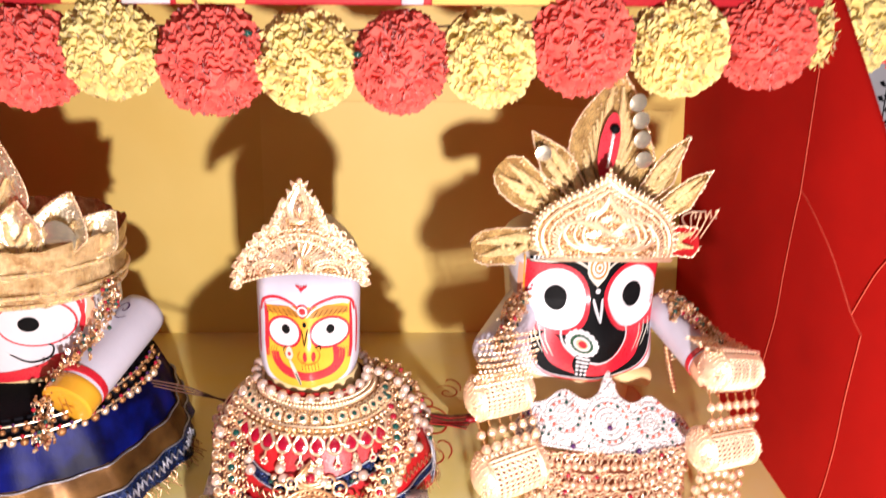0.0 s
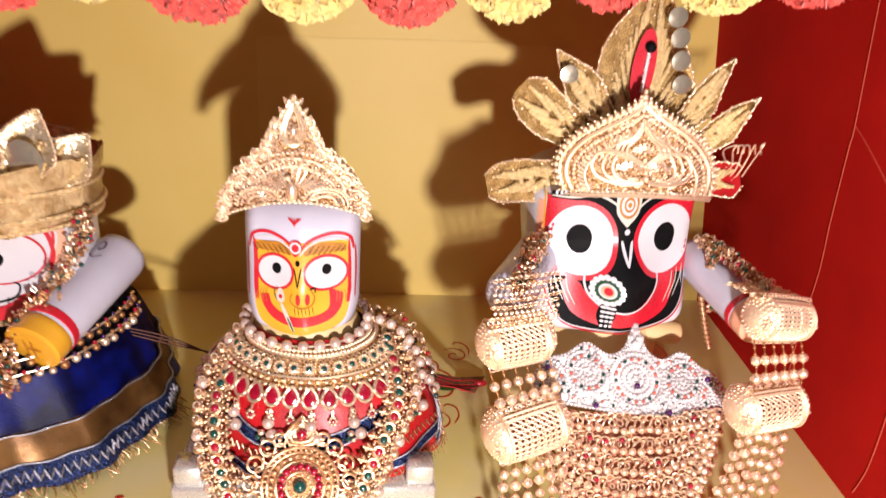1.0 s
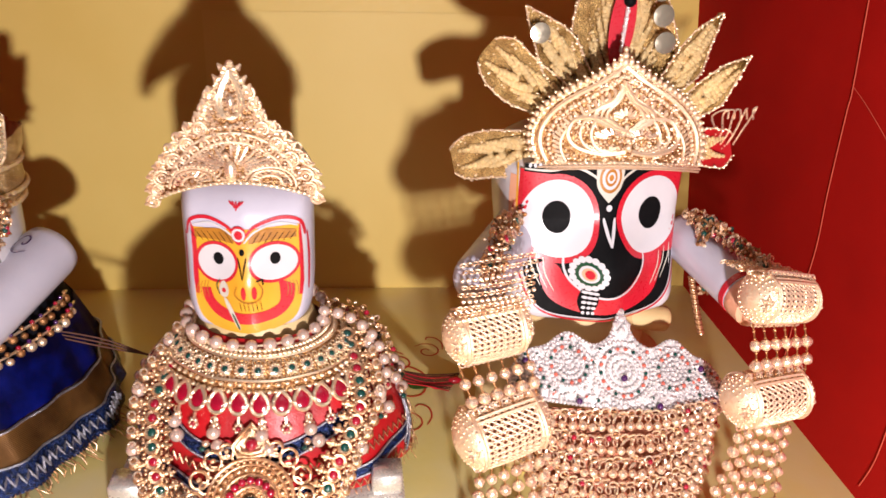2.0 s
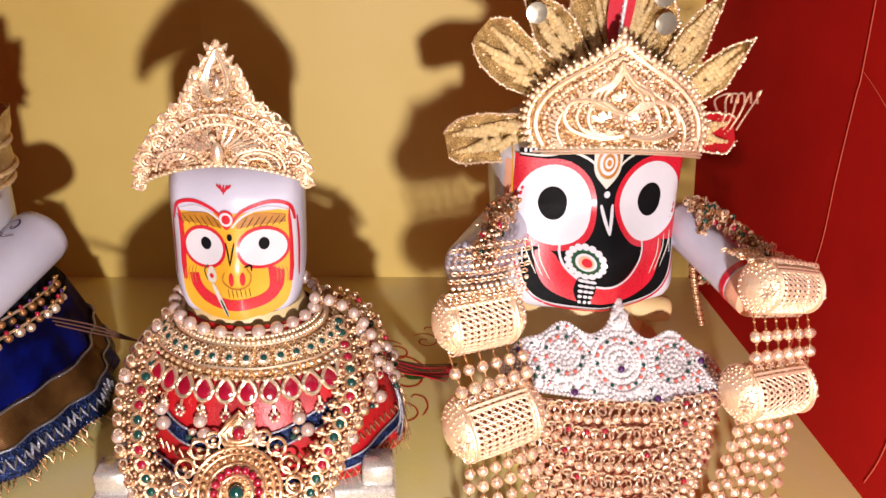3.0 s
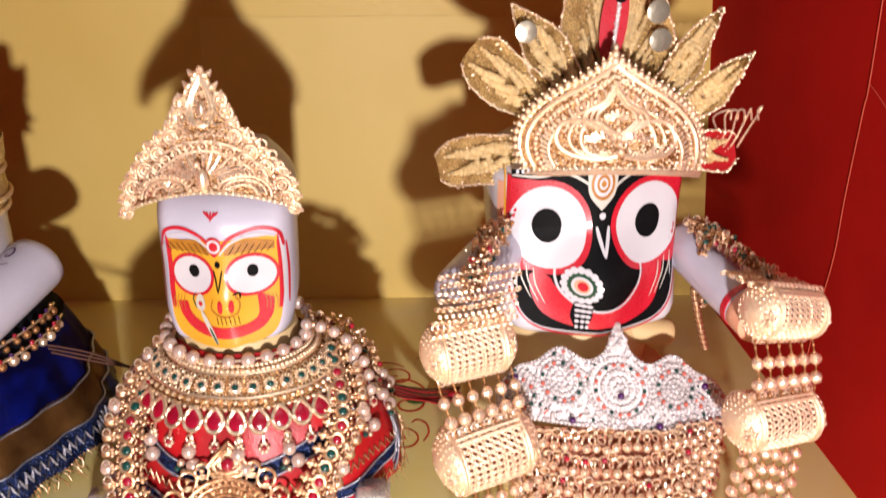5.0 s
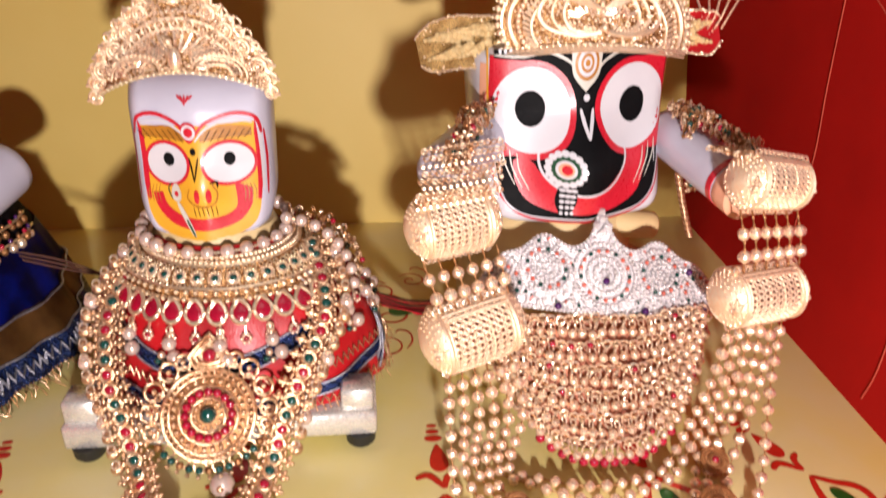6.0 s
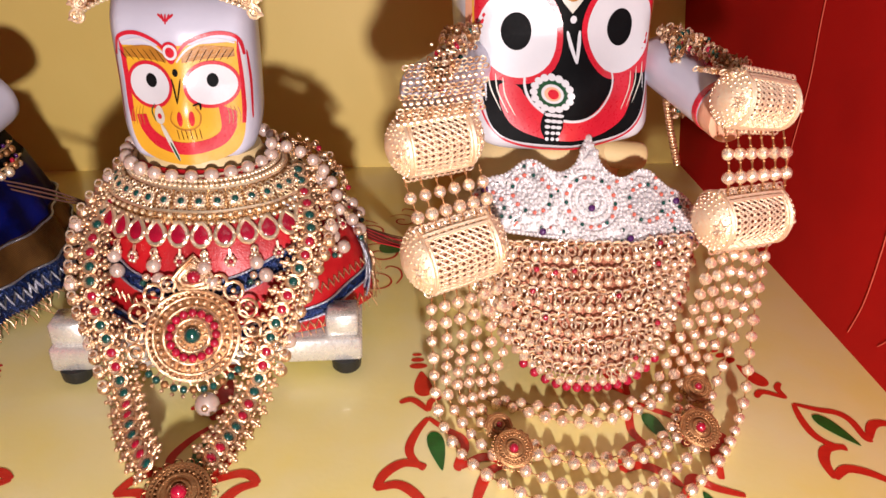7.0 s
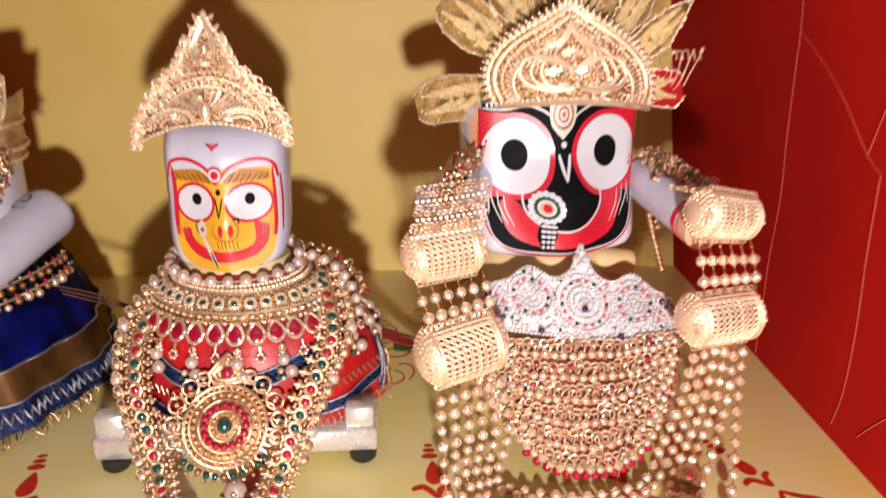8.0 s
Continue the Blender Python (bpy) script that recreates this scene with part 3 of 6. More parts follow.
g = Geo()
head(g, sub_front, sub_w, 0.004, 0.150, SX, SZ, 0.085, LILAC)
p = Paint(g, lambda u, v, lift: (SX + u, sub_front(u, v) - 0.0004 - 0.0003 * lift, SZ + v))
p.band([(-0.044, 0.100), (-0.045, 0.07), (-0.045, 0.045), (-0.043, 0.028), (-0.036, 0.016), (-0.02, 0.009), (0, 0.007)],
       [(0.044, 0.103), (0.046, 0.07), (0.046, 0.045), (0.044, 0.028), (0.037, 0.016), (0.02, 0.009), (0, 0.007)], 0, YELLP, across=20)
p.band([(-0.045, 0.105), (-0.045, 0.08), (-0.0455, 0.055), (-0.044, 0.04)], [(-0.041, 0.095), (-0.041, 0.08), (-0.041, 0.055), (-0.041, 0.04)], 1, REDP)
p.band([(0.045, 0.107), (0.047, 0.08), (0.0475, 0.055), (0.046, 0.038)], [(0.0435, 0.095), (0.044, 0.08), (0.044, 0.055), (0.043, 0.038)], 1, REDP)
for s in (-1, 1):
    p.stroke([(s * 0.047, 0.10), (s * 0.0485, 0.075), (s * 0.0485, 0.045)], 0.0028, 1.6, WHITEP, ends=0.5)
    p.stroke([(s * 0.0505, 0.095), (s * 0.0515, 0.07), (s * 0.051, 0.04)], 0.0016, 1.6, REDP, ends=0.4)
    p.stroke([(-0.003 + s * 0.002, 0.093), (s * 0.012 - 0.003, 0.104), (s * 0.030 - 0.001, 0.110), (s * 0.045, 0.106), (s * 0.049, 0.092)], 0.0030, 2, REDP, ends=0.5)
    p.stroke([(-0.003 + s * 0.002, 0.089), (s * 0.012 - 0.003, 0.0995), (s * 0.028 - 0.001, 0.1055), (s * 0.043, 0.102)], 0.0018, 2, WHITEP, ends=0.5)
    p.band([(s * 0.006 - 0.003, 0.0885), (s * 0.02 - 0.002, 0.0905), (s * 0.042, 0.0915)], [(s * 0.006 - 0.003, 0.094), (s * 0.02 - 0.002, 0.101), (s * 0.042, 0.0985)], 2.4, OCHRE)
    for k in range(7):
        p.stroke([(s * (0.008 + 0.005 * k) - 0.002, 0.0885 + 0.0002 * k), (s * (0.014 + 0.005 * k) - 0.002, 0.0985 - 0.0002 * k)], 0.0006, 3, BLACKP)
for cu, ru, pu in ((-0.0245, 0.0158, -0.0228), (0.0235, 0.0190, 0.0240)):
    p.disc(cu, 0.0708, ru + 0.0024, 0.0186, 3, REDP)
    p.disc(cu, 0.0708, ru, 0.0158, 3.8, WHITEP)
    p.disc(pu, 0.0742, 0.0044, 0.0056, 4.6, BLACKP, seg=24)
p.disc(-0.005, 0.096, 0.0075, 0.0085, 3.2, REDP, 180, drop=0.5)
p.disc(-0.005, 0.0965, 0.0055, 0.006, 3.8, WHITEP, seg=20)
p.disc(-0.005, 0.0965, 0.0035, 0.004, 4.4, REDP, seg=20)
p.disc(-0.003, 0.081, 0.0022, 0.003, 4, BLACKP, seg=12)
for s in (-1, 1):
    p.stroke([(-0.003 + s * 0.0035, 0.0765), (-0.003 + s * 0.002, 0.069), (-0.003, 0.058)], 0.0014, 4, BLACKP, ends=0.3)
p.band([(-0.039, 0.046), (-0.036, 0.034), (-0.026, 0.022), (-0.010, 0.0165), (0.010, 0.0165), (0.028, 0.022), (0.038, 0.034), (0.040, 0.048)],
       [(-0.031, 0.047), (-0.028, 0.037), (-0.020, 0.030), (-0.008, 0.0265), (0.008, 0.0265), (0.020, 0.029), (0.027, 0.036), (0.026, 0.055)], 2.4, REDP)
for cu in (-0.0025, 0.0065):
    p.disc(cu, 0.046, 0.0022, 0.006, 3.4, REDP, seg=14)
p.stroke([(-0.008, 0.052), (-0.010, 0.044), (-0.004, 0.0385), (0.004, 0.037), (0.011, 0.040), (0.013, 0.048), (0.010, 0.055), (0.014, 0.056)], 0.0013, 3.4, OCHRE, ends=0.4)
p.stroke([(0.008, 0.056), (0.013, 0.057), (0.0135, 0.052)], 0.0016, 3.6, BLACKP)
for k in range(6):
    p.stroke([(-0.006 + 0.0034 * k, 0.0375), (-0.005 + 0.0034 * k, 0.0285)], 0.0006, 3.4, BLACKP)
for s in (-1, 1):
    for k in range(4):
        p.stroke([(s * (0.032 + 0.0028 * k), 0.0545 - 0.0008 * k), (s * (0.034 + 0.0028 * k), 0.046), (s * (0.033 + 0.003 * k), 0.038)], 0.0007, 3, OCHRE, ends=0.2)
p.disc(-0.0195, 0.0475, 0.0048, 0.0075, 4, GREYP, seg=20, drop=0.3)
p.stroke([(-0.0225, 0.056), (-0.0255, 0.050), (-0.023, 0.042)], 0.0011, 4, GREENP)
p.disc(-0.0195, 0.0465, 0.0018, 0.0022, 5, REDP, seg=12)
p.stroke([(-0.019, 0.040), (-0.014, 0.028), (-0.007, 0.011)], 0.0040, 4, GREYP, ends=0.25)
p.stroke([(-0.013, 0.026), (-0.007, 0.011)], 0.0018, 5, GREENP, ends=0.3)
for k in range(-2, 3):
    p.stroke([(-0.006 + 0.0030 * k, 0.124), (-0.006 + 0.0012 * k, 0.117 + 0.002 * abs(k))], 0.0017, 2, REDP, ends=0.3)
g.grid([[(SX + 0.002 + rx * math.cos(a), 0.784 + ry * math.sin(a), z) for a in [6.2832 * j / 40 for j in range(40)]] for z, rx, ry in ((0.045, 0.001, 0.001), (0.045, 0.054, 0.046), (0.166, 0.055, 0.046), (0.1755, 0.050, 0.042), (0.1755, 0.001, 0.001))], WOOD, closed=True)
solo("painted_idol", g, "small painted wooden idol with yellow front and white block head", "idol", (SX, 0.80, 0.036))

# third idol: white block head, round stump arm
BX, BZ = -0.399, 0.150


def bal_w(v):
    return 0.108 - 0.03 * max(0, (0.05 - v) / 0.05) ** 2.2


def bal_front(u, v):
    s = min(1, abs(u) / bal_w(v))
    return 0.792 + 0.20 * math.sqrt(u * u + 0.008 ** 2) - 0.1 * max(0, 0.06 - v) + 0.016 * max(0, (s - 0.82) / 0.18) ** 2


g = Geo()
head(g, bal_front, bal_w, 0.0, 0.135, BX, BZ, 0.10, WHITEP)
p = Paint(g, lambda u, v, lift: (BX + u, bal_front(u, v) - 0.0005 - 0.00035 * lift, BZ + v))
for s in (-1, 1):
    p.stroke([(s * 0.005, 0.09), (s * 0.02, 0.102), (s * 0.05, 0.106), (s * 0.08, 0.100), (s * 0.088, 0.075), (s * 0.084, 0.055)], 0.0045, 1, REDP, ends=0.6)
    p.band([(s * 0.083, 0.115), (s * 0.093, 0.092), (s * 0.085, 0.060)], [(s * 0.095, 0.115), (s * 0.099, 0.092), (s * 0.096, 0.060)], 1, PEACH)
    p.stroke([(s * 0.080, 0.118), (s * 0.090, 0.092), (s * 0.083, 0.060)], 0.003, 2, REDP)
    p.disc(s * 0.042, 0.070, 0.040, 0.0285, 2, REDP)
    p.disc(s * 0.042, 0.070, 0.038, 0.0265, 3, WHITEP)
    p.disc(s * 0.034, 0.069, 0.0105, 0.0090, 4, BLACKP)
    p.stroke([(s * 0.012, 0.035), (s * 0.03, 0.024), (s * 0.05, 0.028), (s * 0.055, 0.04), (s * 0.045, 0.046)], 0.0022, 2, BLACKP)
p.band([(-0.07, 0.034), (-0.05, 0.008), (0, 0.002), (0.05, 0.008), (0.07, 0.034)], [(-0.055, 0.030), (-0.04, 0.020), (0, 0.014), (0.04, 0.020), (0.055, 0.030)], 2, REDP)
p.stroke([(0.095, 0.12), (0.07, 0.118), (0.03, 0.121), (-0.03, 0.121), (-0.095, 0.12)], 0.002, 2, BLACKP)
tube_arm(g, (-0.269, 0.890, 0.191), (-0.316, 0.752, 0.151), 0.0285, 0.0275, LILAC)
tube_arm(g, (-0.3085, 0.777, 0.1585), (-0.311, 0.768, 0.1562), 0.0292, 0.029, REDP)
tube_arm(g, (-0.311, 0.768, 0.1562), (-0.3175, 0.747, 0.1492), 0.0285, 0.0280, YELLP)
d = (Vector((-0.3175, 0.747, 0.1492)) - Vector((-0.269, 0.890, 0.191))).normalized()
sx = d.cross(Vector((0, 0, 1))).normalized()
sy = sx.cross(d)
tip = Vector((-0.3175, 0.747, 0.1492)) + d * 0.0012
q = Paint(g, lambda u, v, lift: tip + sx * u + sy * v + d * 0.0004 * lift)
q.stroke([(-0.004, 0.012), (-0.003, 0.0), (-0.004, -0.012)], 0.0022, 1, OCHRE)
q.stroke([(0.004, 0.012), (0.004, 0.0), (0.006, -0.012)], 0.0022, 1, OCHRE)
q.stroke([(-0.012, 0.0), (0.0, 0.001), (0.004, 0.0)], 0.0018, 1, OCHRE)
arm_up = sy * 0.0290
q = Paint(g, lambda u, v, lift: Vector((-0.269, 0.890, 0.191)).lerp(Vector((-0.316, 0.752, 0.151)), 0.22) + arm_up + d * v + sx * u - sy * (u * u / 0.057) + sy * 0.0006)
spiral = [(0.0012 * a * math.cos(a), 0.0020 * a * math.sin(a)) for a in [0.8 * k for k in range(12)]]
q.stroke(spiral, 0.0018, 1, AMETH, n=4)
g.grid([[(BX + rx * math.cos(a), 0.86 + ry * math.sin(a), z) for a in [6.2832 * j / 40 for j in range(40)]] for z, rx, ry in ((0.0, 0.001, 0.001), (0.0, 0.09, 0.05), (0.14, 0.085, 0.05), (0.155, 0.07, 0.045), (0.155, 0.001, 0.001))], WOOD, closed=True)
solo("painted_idol", g, "white painted wooden idol with a raised stump arm beside blue cloth", "idol", (BX, 0.85, 0))


# ---- shared small meshes ----
def shared(name, build, smooth=True):
    g = Geo()
    build(g)
    return g.mesh(name, (0, 0, 0), smooth)


def fluted(g, r, material):
    """A gold bead with lengthwise flutes."""
    rows = []
    for i in range(7):
        t = math.pi * i / 6
        rows.append([(max(0.02, math.sin(t)) * r * (1 + 0.06 * (-1) ** j) * math.cos(6.2832 * j / 10), max(0.02, math.sin(t)) * r * (1 + 0.06 * (-1) ** j) * math.sin(6.2832 * j / 10), r * math.cos(t)) for j in range(10)])
    g.grid(rows, material, closed=True)


BEAD = shared("bead", lambda g: fluted(g, 0.0046, ROSE))
SMALLBEAD = shared("small_bead", lambda g: fluted(g, 0.0038, ROSE))
PEARLBEAD = shared("pearl", lambda g: g.ball((0, 0, 0), 0.0062, PEARL, 14, 10))


def frame_of(normal, up=(0, 0, 1)):
    n = Vector(normal).normalized()
    x = Vector(up).cross(n).normalized()
    return x, n.cross(x), n


def facing(normal, place):
    x, y, n = frame_of(normal)
    m = Matrix((x, y, n)).transposed().to_4x4()
    m.translation = place
    return m


def ring(g, c, x, y, r, tube, material, n=14, sides=4, squash=1.0):
    c = Vector(c)
    g.tube([c + x * r * math.cos(6.2832 * k / n) + y * r * squash * math.sin(6.2832 * k / n) for k in range(n)], tube, material, sides, closed=True)


def turned(x, y, place):
    x = Vector(x).normalized()
    n = x.cross(Vector(y)).normalized()
    m = Matrix((x, n.cross(x), n)).transposed().to_4x4()
    m.translation = place
    return m


def bit(name, me, parent, m, scale=1.0):
    """A piece on a shared mesh at the pose m."""
    ob = new(name, me)
    ob.parent = parent
    m = m.copy()
    m.translation -= ROOT[parent]
    ob.matrix_basis = m @ Matrix.Diagonal((scale, scale, scale, 1))
    return ob


RINGLET = shared("ring", lambda g: ring(g, (0, 0, 0), Vector((1, 0, 0)), Vector((0, 1, 0)), 0.0036, 0.0010, ROSE, 9))
GOLDBALL = shared("gold_ball", lambda g: g.ball((0, 0, 0), 0.0058, TEMPLE, 10, 8))
REDBALL = shared("red_stone", lambda g: g.ball((0, 0, 0), 0.0042, RUBY, 8, 6))
TINYGOLD = shared("tiny_bead", lambda g: g.ball((0, 0, 0), 0.0021, GOLD, 6, 5))


def strand(name, line, parent, step, bead, wire=0.0006, material=DULLG, label=""):
    g = Geo()
    g.tube(line, wire, material, 4)
    for k, c in enumerate(spaced(line, step / 3)):
        if k % 3:
            g.ball(c, wire * 2.1, material, 5, 4)
    s = part(name, g, parent, label)
    pts = spaced(line, step)
    for k, c in enumerate(pts):
        if 0 < k:
            d = (c - pts[k - 1]).normalized()
            q = d.to_track_quat("Z", "Y").to_euler()
            piece(bead.name, bead, s, c, q, 0.92 + 0.16 * ((k * 7) % 5) / 4)
    return s


# ---- crown pieces ----
def leaf(g, root, tip, width, normal=(0, -1, 0.1), cords=4, cup=0.006, body=None, blunt=False):
    """A tissue leaf with thick twisted cords and sequins along its edge."""
    root, tip = Vector(root), Vector(tip)
    ax = tip - root
    ln = ax.length
    ax.normalize()
    n = Vector(normal).normalized()
    sd = ax.cross(n).normalized()
    n = sd.cross(ax)
    if blunt:
        half = lambda t: width / 2 * (0.72 + 0.28 * min(1, 2 * t)) * (1 - 0.45 * max(0, (t - 0.8) / 0.2) ** 2)
    else:
        half = lambda t: width / 2 * max(0.03, min(1.0, 0.62 + 0.95 * t) * (1 - max(0, (t - 0.40) / 0.60) ** 1.7))
    wob = 37 * (root.x + tip.z)
    at = lambda t, s, h=0.0: root + ax * ln * t + sd * half(t) * s * (1 + 0.07 * math.sin(9 * t + 2 * s + wob)) + n * (cup * (s * s) - 0.008 * t * t + h + 0.0022 * math.sin(8 * t + 3 * s + wob))
    ts = [k / 14 for k in range(15)]
    for h in (0, -0.0012):
        g.grid([[at(t, s, h) for s in (-1, -0.5, 0, 0.5, 1)] for t in ts], body or TISSUE)
    jig = random.Random(int(1e4 * (root.x + tip.z)))
    for s in (-1, 1):
        edge = [at(t, s) for t in ts]
        g.tube(edge, 0.0008, SATING, 4)
        for c in spaced(edge, 0.0036):
            g.ball(c + Vector((jig.uniform(-1, 1), jig.uniform(-1, 0), jig.uniform(-1, 1))) * 0.0012, jig.uniform(0.0008, 0.0017), GOLD, 5, 4)
    for k in range(int(width * ln * 9000)):
        c = at(jig.uniform(0.1, 0.95), jig.uniform(-0.95, 0.95), 0.0014)
        g.ball(c, jig.uniform(0.0006, 0.0013), GOLD, 5, 4, (1, 0.5, 1))
    for k in range(cords):
        t = 0.02 + (0.74 if blunt else 0.62) * k / cords + jig.uniform(-0.02, 0.02)
        for s in (-1, 1):
            a, b = at(t, s * 0.14, 0.0040), at(min(0.93, t + 0.30), s * (0.62 - 0.25 * k / cords), 0.0034)
            num = max(6, int((b - a).length / 0.0030))
            thick = jig.uniform(0.0032, 0.0042)
            for i in range(num):
                u = i / (num - 1)
                bow = sd * s * 0.0012 * math.sin(math.pi * u)
                g.ball(a.lerp(b, u) + bow + Vector((jig.uniform(-1, 1), 0, jig.uniform(-1, 1))) * 0.0004, thick * (1 - 0.45 * u * u), CORD, 7, 5)


def plate_crown(name, base, label, place, outline, spikes, decorate, back):
    """A filigree crown plate: place(p, q) is its curved sheet, outline gives half widths."""
    crown = thing(name, base, label, "crown")
    g = Geo()
    rows = []
    for q, w in outline:
        rows.append([place(w * k / 10, q, 0) for k in range(-10, 11)])
    g.grid(rows, back)
    g.grid([[place(w * k / 10, q, -0.0015) for k in range(-10, 11)] for q, w in outline], back)
    part("plate", g, crown)
    g = Geo()
    for s in (-1, 1):
        edge = [place(s * w, q, 0.0005) for q, w in outline]
        g.tube(edge, 0.0013, GOLD, 5)
        for k, c in enumerate(spaced(smoothed(edge, 4), spikes)):
            g.ball(c, 0.0019 + 0.0006 * (k % 2), GOLD, 6, 5)
    low = [place(outline[0][1] * k / 12, outline[0][0] + 0, 0.0006) for k in range(-12, 13)]
    g.tube(low, 0.0012, GOLD, 5)
    for c in spaced(low, 0.0048):
        g.ball(c, 0.0017, GOLD, 6, 5)
    part("rim", g, crown, "beaded gold rim")
    decorate(crown)
    return crown


def wires(g, place, lines, r, material, lift=0.0012, n=6, beads=0.0):
    for pts in lines:
        line = [place(v.x, v.y, lift) for v in smoothed([(a, b, 0) for a, b in pts], n)]
        if beads:
            for c in spaced(line, beads):
                g.ball(c, r, material, 6, 5)
        else:
            g.tube(line, r, material, 5)


# large idol's crown
def jp(p, q, lift):
    q = 0.322 + 0.82 * (q - 0.312)
    return Vector((0.2445 + 0.96 * p + 0.0105 * max(0, 1 - (q - 0.322) / 0.09), 0.738 + 3.6 * p * p + 0.16 * (q - 0.33) - lift, q + 0.010 * (1 - (p / 0.086) ** 2) * max(0, 1 - (q - 0.322) / 0.045)))


JOUT = [(0.312, 0.073), (0.322, 0.0765), (0.335, 0.0785), (0.348, 0.077), (0.360, 0.0725), (0.372, 0.065), (0.383, 0.055), (0.394, 0.041), (0.404, 0.026), (0.414, 0.012), (0.424, 0.001)]


def grains(g, place, outline, count, seed, lift=0.0012, keep=0.93):
    """Granulation: small gold grains over a plate."""
    rnd = random.Random(seed)
    for k in range(count):
        i = rnd.randrange(len(outline) - 1)
        f = rnd.random()
        q = outline[i][0] + (outline[i + 1][0] - outline[i][0]) * f
        w = outline[i][1] + (outline[i + 1][1] - outline[i][1]) * f
        g.ball(place(w * keep * rnd.uniform(-1, 1), q, lift), rnd.uniform(0.0007, 0.0015), SATING if k % 3 else ROSE, 5, 4)


def jdeco(crown):
    g = Geo()
    inner = lambda s, k: [(s * w * k, 0.3145 + (q - 0.312) * k) for q, w in JOUT]
    for s in (-1, 1):
        wires(g, jp, [inner(s, 0.925)], 0.0021, SATING, n=3)
        wires(g, jp, [inner(s, 0.72)], 0.0013, SATING, n=3)
        wires(g, jp, [inner(s, 0.845)], 0.0019, SATING, n=4, beads=0.0040)
        a, b = [smoothed([(p, q, 0) for p, q in inner(s, k)], 4) for k in (0.80, 0.735)]
        for p, q in list(zip(a, b))[::2]:
            g.tube([jp(p.x, p.y, 0.0016), jp(q.x, q.y - 0.002, 0.0016)], 0.0013, SATING, 4)
        for c in spaced(smoothed([jp(p * 1.035, q, 0.001) for p, q in inner(s, 1.0)], 4), 0.0062):
            g.ball(c, 0.0027, SATING, 8, 6)
            g.ball(c + (c - jp(0, 0.350, 0)).normalized() * 0.0036, 0.0013, GOLD, 5, 4)
    part("border", g, crown, "rows of small gold beads")
    g = Geo()
    for s in (-1, 1):
        for k, r in ((1.0, 0.0020), (0.80, 0.0013), (0.62, 0.0016)):
            wires(g, jp, [[(s * 0.003, 0.330 - 0.004 * k), (s * 0.022 * k, 0.323 + 0.006 * (1 - k)), (s * 0.043 * k, 0.331), (s * 0.050 * k, 0.346), (s * 0.043 * k, 0.361 + 0.003 * k), (s * 0.026 * k, 0.367), (s * 0.012 * k, 0.358)]], r, SATING)
            wires(g, jp, [[(s * 0.001, 0.392 + 0.014 * (k - 0.5)), (s * 0.010 * k, 0.384), (s * 0.023 * k, 0.376), (s * 0.026 * k, 0.366), (s * 0.014 * k, 0.358 + 0.003 * (1 - k)), (s * 0.001, 0.352)]], r, SATING)
        for k in (0.90, 0.70, 0.46):
            wires(g, jp, [[(s * 0.006, 0.334), (s * 0.024 * k, 0.328), (s * 0.042 * k, 0.337), (s * 0.045 * k, 0.349), (s * 0.036 * k, 0.360)]], 0.0013, SATING, beads=0.0030)
        for j in range(9):
            a = 0.25 + 0.3 * j
            wires(g, jp, [[(s * (0.012 + 0.007 * math.cos(a)), 0.343 + 0.005 * math.sin(a)), (s * (0.012 + (0.015 + 0.003 * (j % 2)) * math.cos(a)), 0.343 + 0.012 * math.sin(a))]], 0.0013, ROSE, n=2)
    for j in range(7):
        a = math.pi * (j + 0.5) / 7
        wires(g, jp, [[(0.003 * math.cos(a), 0.368 + 0.003 * math.sin(a)), (0.011 * math.cos(a), 0.368 + 0.010 * math.sin(a))]], 0.0014, SATING, n=2)
    for k in range(5):
        g.ball(jp(0, 0.332 + 0.009 * k, 0.002), 0.003 - 0.0003 * k, SATING, 8, 6)
    for k in range(3):
        g.ball(jp(0, 0.422 + 0.006 * k, 0.001), 0.0042 - 0.0009 * k, SATING, 8, 6)
    part("filigree", g, crown, "raised gold filigree scrolls")
    g = Geo()
    grains(g, jp, JOUT, 900, 31)
    tagged(part("granulation", g, crown, "fine gold grains"), kind="stuff")
    g = Geo()
    for k, h in ((0, 0.0), (1, -0.0042)):
        low = [jp(0.076 * j / 12, 0.309 + h, 0.002 - 0.003 * k) for j in range(-12, 13)]
        g.tube(low, 0.0011, SATING, 5)
    part("brow_band", g, crown, "twin gold bands along the brow")
    for root, tip, width, blunt in (((0.196, 0.778, 0.336), (0.1140, 0.786, 0.3165), 0.041, True), ((0.212, 0.787, 0.360), (0.1375, 0.790, 0.411), 0.043, True), ((0.228, 0.792, 0.376), (0.171, 0.796, 0.448), 0.038, False),
                                    ((0.296, 0.792, 0.378), (0.3415, 0.792, 0.449), 0.029, False), ((0.312, 0.784, 0.362), (0.365, 0.774, 0.4155), 0.029, False)):
        g = Geo()
        leaf(g, root, tip, width, cords=5, blunt=blunt)
        part("feather", g, crown, "leaf-shaped gold zari feather")
    g = Geo()
    q = Paint(g, lambda u, v, lift: (0.1815 + u, 0.785 - 0.001 * (1 - (u * u + v * v) / 0.0001), 0.428 + v))
    q.disc(0, 0, 0.0085, 0.0085, 0, MIRROR, seg=20)
    part("mirror", g, crown, "round mirror sequin")
    g = Geo()
    leaf(g, (0.2560, 0.798, 0.360), (0.2585, 0.802, 0.514), 0.098, cords=9)
    plume = part("plume", g, crown, "tall gold plume with a red slit")
    g = Geo()
    q = Paint(g, lambda u, v, lift: (0.2515 + u, 0.787 - 0.0006 * lift, 0.437 + v))
